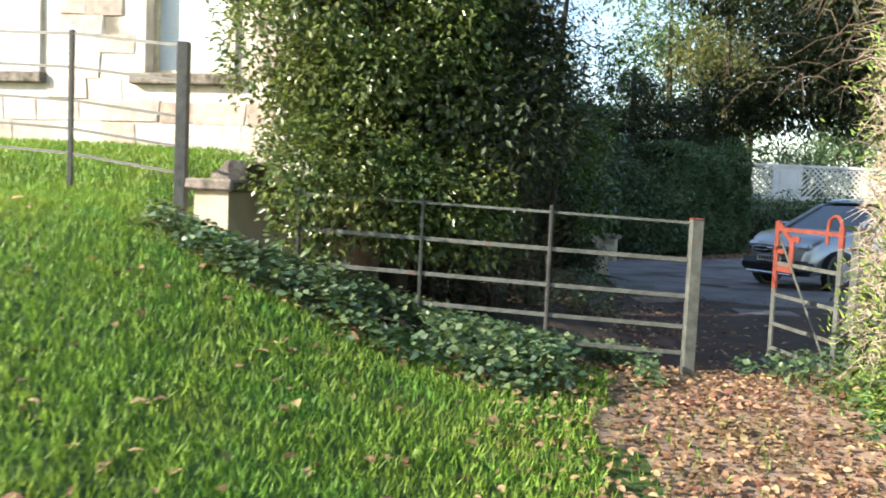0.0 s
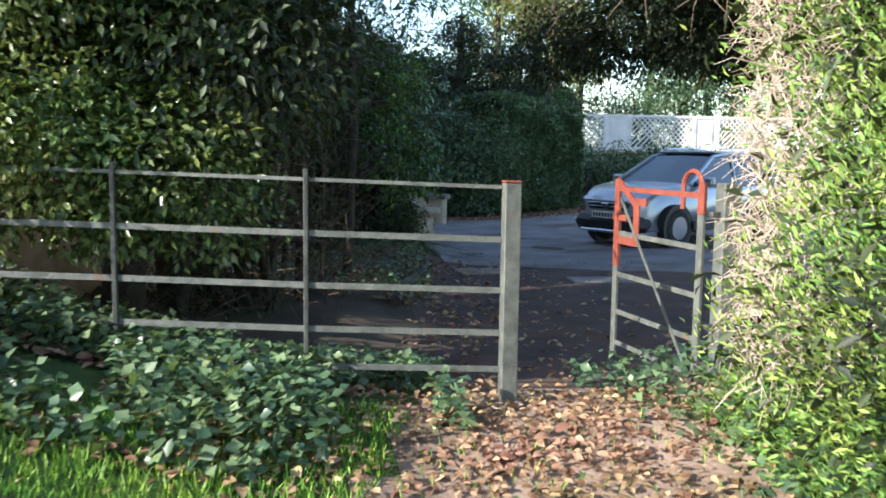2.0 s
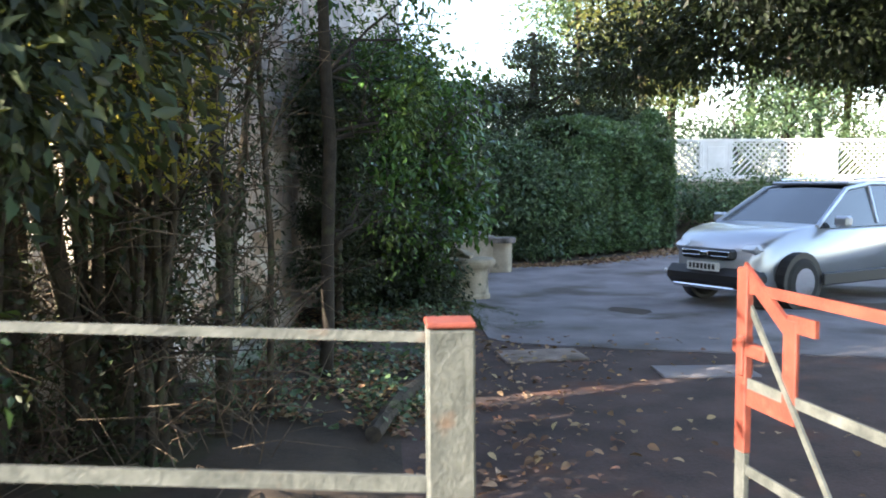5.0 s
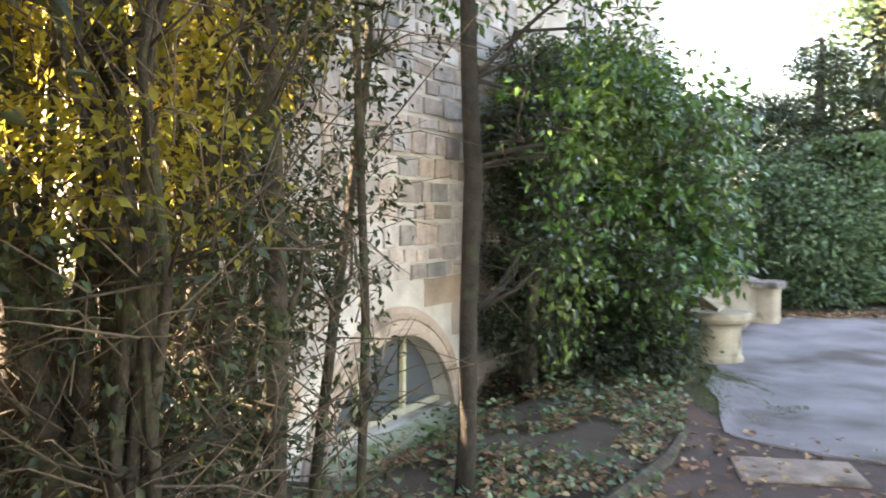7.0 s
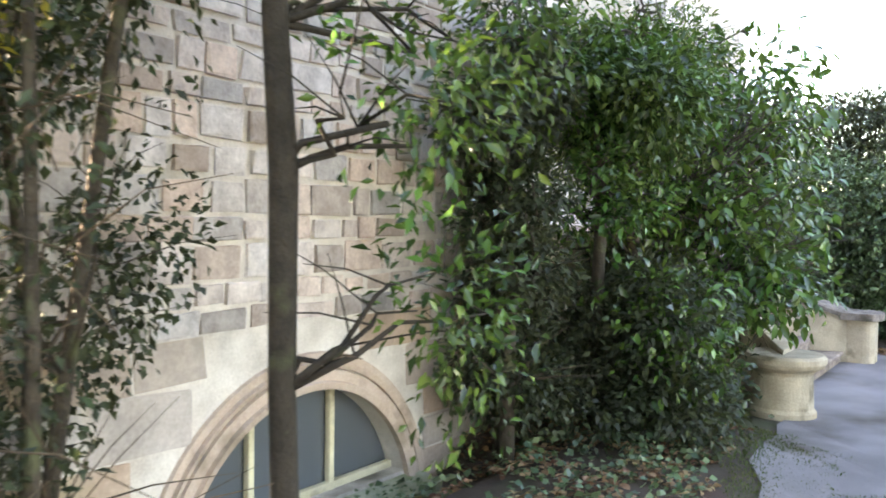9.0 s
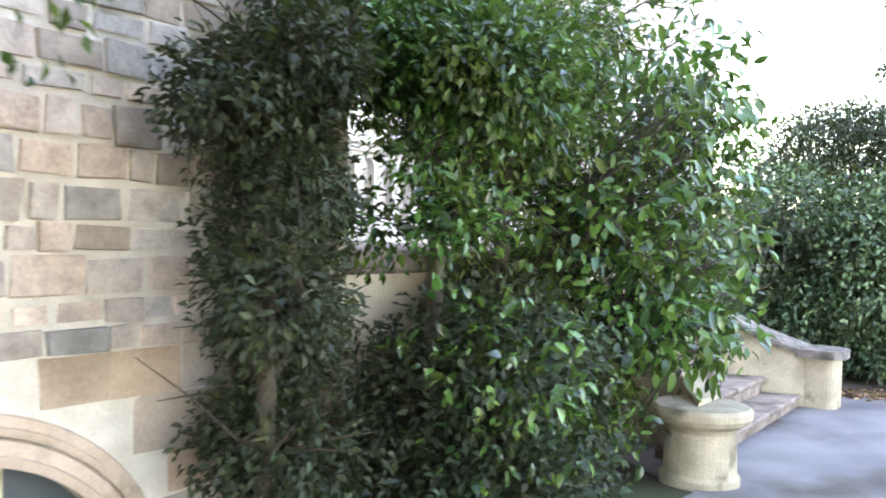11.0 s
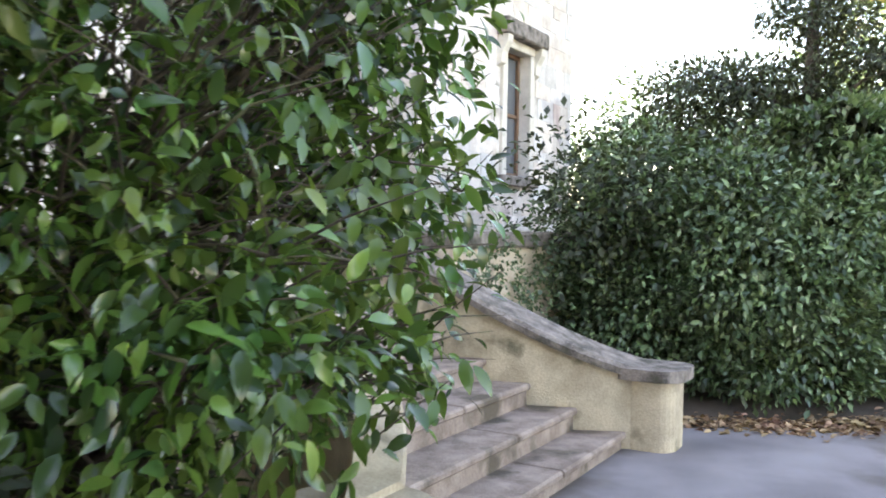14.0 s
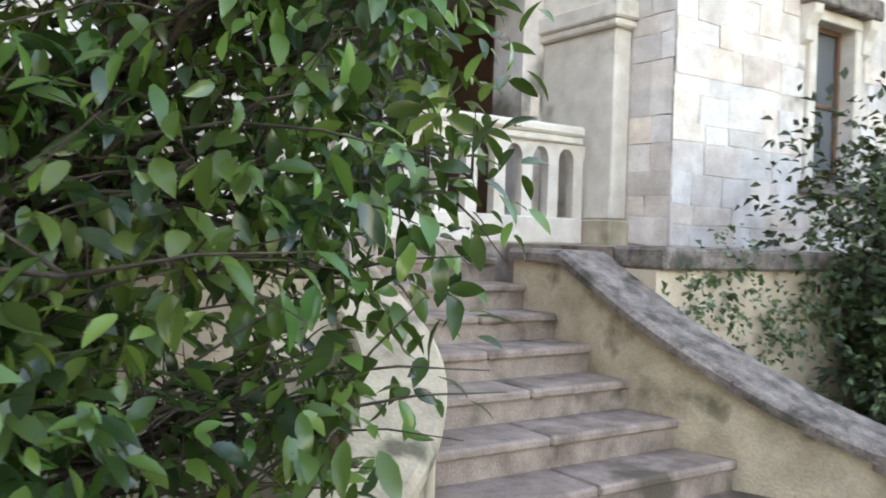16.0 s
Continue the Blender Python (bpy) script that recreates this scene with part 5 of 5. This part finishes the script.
# ---- the parked car ----
def parked_car(m):
    """A silver raised hatchback: local x towards its front, y to its left."""
    car = tagged(empty("parked_car"), "silver raised hatchback parked on the drive", "car")
    L, W = 4.08, 1.73
    side = [(-2.0, .30), (-2.04, .55), (-2.02, .85), (-1.95, .98), (-1.85, 1.05), (-1.0, 1.03), (.55, 1.02), (.85, 1.03), (1.25, .99), (1.55, .94), (1.78, .86), (1.94, .74), (2.02, .60), (2.04, .45), (1.98, .32), (1.85, .26), (-1.85, .26)]
    bm = bmesh.new()
    rows = []
    for f, inset, up in ((-1, .0, 0), (-.93, .0, 0), (-.86, .0, .0), (0, 0, .012), (.86, 0, 0), (.93, 0, 0), (1, 0, 0)):
        ring = []
        for x, z in side:
            k = 1 - .12 * abs(f) ** 4 * (1 if abs(x) > 1.2 else 0) * (abs(x) / 2.04) ** 3
            tuck = .05 * smooth01(.75, 1.05, z) if abs(f) > .9 else 0
            ring.append(bm.verts.new((x * k, f * (W / 2 - tuck) * (1 - (.26 if x > 0 else .12) * max(0, (abs(x) - 1.0) / 1.04) ** 3), z + up * (1 if z > .8 else 0) - (.03 if abs(f) == 1 and z > .8 else 0))))
        rows.append(ring)
    n = len(side)
    for a, b in zip(rows, rows[1:]):
        for i in range(n):
            bm.faces.new((a[i], a[(i + 1) % n], b[(i + 1) % n], b[i]))
    bm.faces.new(rows[0])
    bm.faces.new(rows[-1][::-1])
    bmesh.ops.recalc_face_normals(bm, faces=bm.faces[:])
    part("body", bm, M_CARBODY, car, smooth=True).matrix_world = m
    cabin = [(-1.92, 1.0), (-1.72, 1.42), (-1.3, 1.53), (-.5, 1.55), (0.05, 1.47), (.88, .98)]
    bm = bmesh.new()
    rows = []
    for f, w0, w1 in ((-1, .83, .60), (0, 0, 0), (1, .83, .60)):
        rows.append([bm.verts.new((x, f * (w0 + (w1 - w0) * (z - .98) / .57), z + (.02 if f == 0 and z > 1.3 else 0))) for x, z in cabin])
    for a, b in zip(rows, rows[1:]):
        for i in range(len(cabin) - 1):
            bm.faces.new((a[i], a[i + 1], b[i + 1], b[i]))
    bm.faces.new(rows[0])
    bm.faces.new(rows[-1][::-1])
    bmesh.ops.recalc_face_normals(bm, faces=bm.faces[:])
    part("cabin_glass", bm, M_CARGLASS, car, "dark reflecting windows").matrix_world = m
    bm = bmesh.new()
    for s in (-1, 1):
        tube(bm, [(.90, s * .80, 1.0), (.08, s * .635, 1.47), (-.5, s * .61, 1.545), (-1.3, s * .60, 1.53), (-1.7, s * .64, 1.42), (-1.9, s * .80, 1.02)], .035, 6)
        tube(bm, [(-.35, s * .81, 1.02), (-.42, s * .63, 1.5)], .03, 6)
    box(bm, (-1.55, -.60, 1.525), (-.02, .60, 1.575), bevel=.02)
    part("roof", bm, M_CARBODY, car).matrix_world = m
    for s in (-1, 1):
        bm = bmesh.new()
        tube(bm, [(-1.35, s * .56, 1.60), (-.9, s * .57, 1.63), (-.2, s * .57, 1.60)], .015, 6)
        part("roof_rail", bm, M_CHROME, car).matrix_world = m
    part("grille", boxes(((1.88, -.40, .60), (2.035, .40, .735)), bevel=.03), M_CARDARK, car).matrix_world = m
    part("grille_bar", boxes(((2.02, -.38, .695), (2.045, .38, .71)), ((2.025, -.38, .64), (2.045, .38, .65)), bevel=.004), M_CHROME, car).matrix_world = m
    part("badge", boxes(((2.035, -.07, .645), (2.06, .07, .705)), bevel=.015), M_CHROME, car).matrix_world = m
    part("front_bumper", boxes(((1.62, -.70, .24), (2.06, .70, .50)), bevel=.09), M_CARDARK, car, "black lower bumper").matrix_world = m
    part("skid_plate", boxes(((1.9, -.5, .22), (2.08, .5, .27)), bevel=.015), M_CHROME, car).matrix_world = m
    plate = part("number_plate", boxes(((2.05, -.26, .455), (2.072, .26, .565)), bevel=.004), M_PLATE, car, "white number plate")
    plate.matrix_world = m
    bars = part("plate_marks", boxes(*[((2.071, -.22 + .062 * i, .477), (2.075, -.18 + .062 * i, .543)) for i in range(7)]), M_CARDARK, plate)
    bars.matrix_world = m
    for s in (-1, 1):
        bm = bmesh.new()
        box(bm, (1.55, s * .545 - .14, .675), (1.885, s * .545 + .14, .795), bevel=.055)
        part("headlight", bm, M_LAMP, car, "clear headlight").matrix_world = m @ Matrix.Translation((0, 0, 0))
        part("fog_lamp", boxes(((1.95, s * .62 - .07, .36), (2.05, s * .62 + .07, .43)), bevel=.02), M_LAMP, car).matrix_world = m
        part("door_mirror", boxes(((.55, s * .97 - .1, 1.0), (.68, s * .97 + .1, 1.14)), bevel=.03), M_CARBODY, car).matrix_world = m
        for x in (1.2, -1.32):
            bm = bmesh.new()
            tube(bm, [(x, s * .70, .32), (x, s * .84, .32)], .375, 22)
            part("arch_trim", bm, M_CARDARK, car, "black wheel arch trim").matrix_world = m
            bm = bmesh.new()
            tube(bm, [(x, s * .66, .31), (x, s * .70, .31), (x, s * .84, .31), (x, s * .86, .31)], [.27, .31, .31, .27], 26)
            wheel = part("wheel", bm, M_TYRE, car)
            wheel.matrix_world = m
            bm = bmesh.new()
            tube(bm, [(x, s * .80, .31), (x, s * .868, .31)], [.20, .19], 20)
            part("rim", bm, M_CHROME, wheel).matrix_world = m
        part("sill_trim", boxes(((-1.0, s * .87 - .02, .26), (.85, s * .87 + .02, .42)), bevel=.015), M_CARDARK, car).matrix_world = m
    return car


parked_car(pose(7.62, 16.03, 0.0, 0, 0, 207))

# ---- lawn, ivy, leaf litter ----
def on_ground(seed, count, test, lift=0.0):
    rng = np.random.default_rng(seed)
    out = []
    while len(out) < count:
        x, y = test(rng)
        if x is not None:
            out.append((x, y, ground_z(x, y) + lift))
    return np.array(out), rng


def lawn_spot(rng):
    x, y = rng.uniform(-5.5, 3.2), 1.3 + 6.0 * rng.random() ** 1.2
    mid = 1.75 + .12 * (y - 4)
    edge = .8 + .5 * noise.noise((x * 1.5, y * 1.5, 7))
    if y > 2.8 and abs(x - mid) < edge and rng.random() < .93:
        return None, None
    if x > -1.6 and y > 5.7 + .5 * noise.noise((x * 2, y * 2, 1)):
        return None, None
    if x > mid and rng.random() < .5:
        return None, None
    return x, y


P, r = on_ground(201, 95000, lawn_spot)
n = len(P)
way = unit(np.stack([r.normal(scale=.38, size=n), r.normal(scale=.38, size=n), np.ones(n)], axis=1))
up = unit(r.normal(size=(n, 3)))
ln = r.uniform(.035, .10, n)
v, f = leaf_arrays(P - way * .01, way, up, ln, np.full(n, .0085), .1)
grass = mesh_arrays("grass", v, f, M_BLADE)
tagged(grass, "short bright green sunlit lawn grass", "grass", kind="stuff")


def upper_spot(rng):
    x, y = rng.uniform(-9, -2.3), rng.uniform(6.8, 11.5)
    return (x, y) if x < -2.35 + .25 * (y - 7) else (None, None)


P, r = on_ground(202, 24000, upper_spot)
n = len(P)
way = unit(np.stack([r.normal(scale=.4, size=n), r.normal(scale=.4, size=n), np.ones(n)], axis=1))
v, f = leaf_arrays(P, way, unit(r.normal(size=(n, 3))), r.uniform(.05, .12, n), np.full(n, .014), .1)
tagged(mesh_arrays("grass", v, f, M_BLADE), "sunlit grass of the upper lawn", "grass", kind="stuff")


def ivy_spot(rng):
    x, y = rng.uniform(-2.1, 1.5), rng.uniform(4.3, 6.9)
    dens = noise.noise((x * 1.4, y * 1.4, 11))
    if y < 5.0 + .6 * noise.noise((x * 1.2, 0, 4)) - .3 * min(0, x) + .2 * max(0, x) or dens < -.25 or rng.random() > .35 + .65 * smooth01(4.8, 5.9, y):
        return None, None
    if x < -1.0 and y > 6.2:
        return None, None
    return x, y


def ground_cover(name, seed, count, spot, size, material, label, height=.22):
    P, r = on_ground(seed, count, spot)
    n = len(P)
    P[:, 2] += height * r.random(n) ** 1.3
    way = unit(np.stack([r.normal(size=n), r.normal(size=n), r.normal(scale=.35, size=n) - .15], axis=1))
    up = unit(np.stack([r.normal(scale=.45, size=n), r.normal(scale=.45, size=n) - .1, np.ones(n)], axis=1))
    ln = size * r.uniform(.6, 1.3, n)
    v, f = leaf_arrays(P, way, up, ln, ln * .85, .12)
    return tagged(mesh_arrays(name, v, f, material), label, "ground cover", kind="stuff")


ground_cover("ivy", 203, 9500, ivy_spot, .062, M_IVY, "ivy and weeds tangled along the fence foot")


def verge_spot(rng):
    x, y = rng.uniform(.5, 2.7), rng.uniform(9.5, 15.2)
    lim = 2.35 + .1 * (y - 12)
    return (x, y) if x < lim and x > .3 + .25 * (y - 12.2) and noise.noise((x * 2, y * 2, 2)) > -.1 else (None, None)


ground_cover("ivy", 204, 3400, verge_spot, .05, M_IVY, "ivy creeping over the planting bed", .16)


def moss_spot(rng):
    x, y = rng.uniform(2.5, 3.7), rng.uniform(12.9, 15.6)
    return (x, y) if math.hypot((x - 2.9) / .45, (y - 14.2) / 1.3) < .9 + .8 * noise.noise((x * 3, y * 3, 8)) and rng.random() < .6 + noise.noise((x * 7, y * 7, 2)) else (None, None)


P, r = on_ground(206, 4200, moss_spot, .008)
n = len(P)
way = unit(np.stack([r.normal(scale=.6, size=n), r.normal(scale=.6, size=n), np.ones(n)], axis=1))
v, f = leaf_arrays(P, way, unit(r.normal(size=(n, 3))), r.uniform(.012, .03, n), np.full(n, .008), .1)
tagged(mesh_arrays("moss", v, f, M_MOSS), "dull green moss on the edge of the drive", "moss", kind="stuff")


def right_spot(rng):
    x, y = rng.uniform(2.35, 3.3), rng.uniform(3.0, 6.9)
    return (x, y) if x > 2.45 - .1 * (y - 5) else (None, None)


ground_cover("weeds", 205, 1800, right_spot, .06, M_IVY, "weeds at the foot of the conifer hedge", .2)


def litter(seed, count, spot, size, label):
    P, r = on_ground(seed, count, spot, .02)
    n = len(P)
    a = r.uniform(0, 2 * math.pi, n)
    way = unit(np.stack([np.cos(a), np.sin(a), r.normal(scale=.22, size=n)], axis=1))
    up = unit(np.stack([r.normal(scale=.35, size=n), r.normal(scale=.35, size=n), np.ones(n)], axis=1))
    ln = size * r.uniform(.6, 1.35, n)
    P[:, 2] += r.random(n) * .02
    v, f = leaf_arrays(P, way, up, ln, ln * .62, .3, True)
    return tagged(mesh_arrays("fallen_leaves", v, f, M_LITTER), label, "fallen leaves", kind="stuff")


def path_leaf(rng):
    y = rng.uniform(2.0, 6.2)
    x = rng.normal(1.7 + .1 * (y - 4), .65)
    return (x, y) if x < 3.2 else (None, None)


litter(211, 5600, path_leaf, .045, "brown and yellow fallen leaves on the trodden path")
litter(212, 420, lambda g: (g.uniform(-4, 3), g.uniform(1.5, 6)), .065, "scattered fallen leaves on the lawn")


def drive_leaf(rng):
    y = rng.uniform(6.4, 13.0)
    x = 1.5 + .15 * (y - 8) + abs(rng.normal(0, 1.1))
    return (x, y) if x < 6 else (None, None)


litter(213, 900, drive_leaf, .06, "fallen leaves on the dirt path")
litter(216, 3600, ivy_spot, .06, "pale brown leaf litter among the ivy by the fence")
litter(214, 3600, verge_spot, .052, "brown leaves on the planting bed")


def hedge_leaf(rng):
    s = rng.random() * 1.25
    return 4.2 + 4.2 * s + rng.normal(0, .25), 21.1 + 2.3 * s * s + rng.normal(0, .15)


litter(215, 2600, hedge_leaf, .07, "red-brown leaf litter along the hedge foot")

# ---- stonework of the walls, last ----
def off_arch(y, z, w, h):
    y -= WIN_Y
    return math.hypot(y, z - ARCH_Z) < ARCH_R + .24 + w * .3 or (abs(y) < 1.25 and z < .2)


lay_stones(wall_bay, stone_courses(1, CORNER, BAY_END, 1.12, 8.3, (.12, .21), (.15, .36), off_arch), HOUSE, (1.2, 2.0), .022, .024)
lay_stones(wall_bay, stone_courses(11, CORNER, BAY_END, -.3, 1.12, (.2, .3), (.3, .62), off_arch), HOUSE, (0, .6), .012, .007, 5, 290, M_PINK, M_PINK)


def off(holes, pad=.16):
    return lambda y, z, w, h: any(a - pad - w / 2 < y < b + pad + w / 2 and c - pad - h / 2 < z < d + .22 + h / 2 for a, b, c, d in holes)


lay_stones(wall_front, stone_courses(2, -14, -.46, 1.5, 8.3, (.24, .32), (.4, .75), off(FRONT_HOLES)), FRONT, (-4.5, 3.0), .02, .012)
lay_stones(wall_back, stone_courses(4, BLOCK, BLOCK_END, TERRACE, 8.3, (.17, .32), (.24, .6), off(BACK_HOLES, .1)), BACKM, (11.6, 2.8), .014, .008, 3, 290, M_PALE, M_PALES)
lay_stones(wall_block, stone_courses(6, -.55, -.01, TERRACE, 8.3, (.17, .3), (.24, .4)), RETURNM, (-.3, 2.8), .014, .008, 7, 290, M_PALE, M_PALES)
lay_stones(wall_recess, stone_courses(7, BAY_END, 10.0, TERRACE, 8.3, (.2, .32), (.3, .6), off(DOORWAY, .1)), RECESSM, (6.5, 2.8), .014, .008, 8, 200, M_PALE, M_PALES)
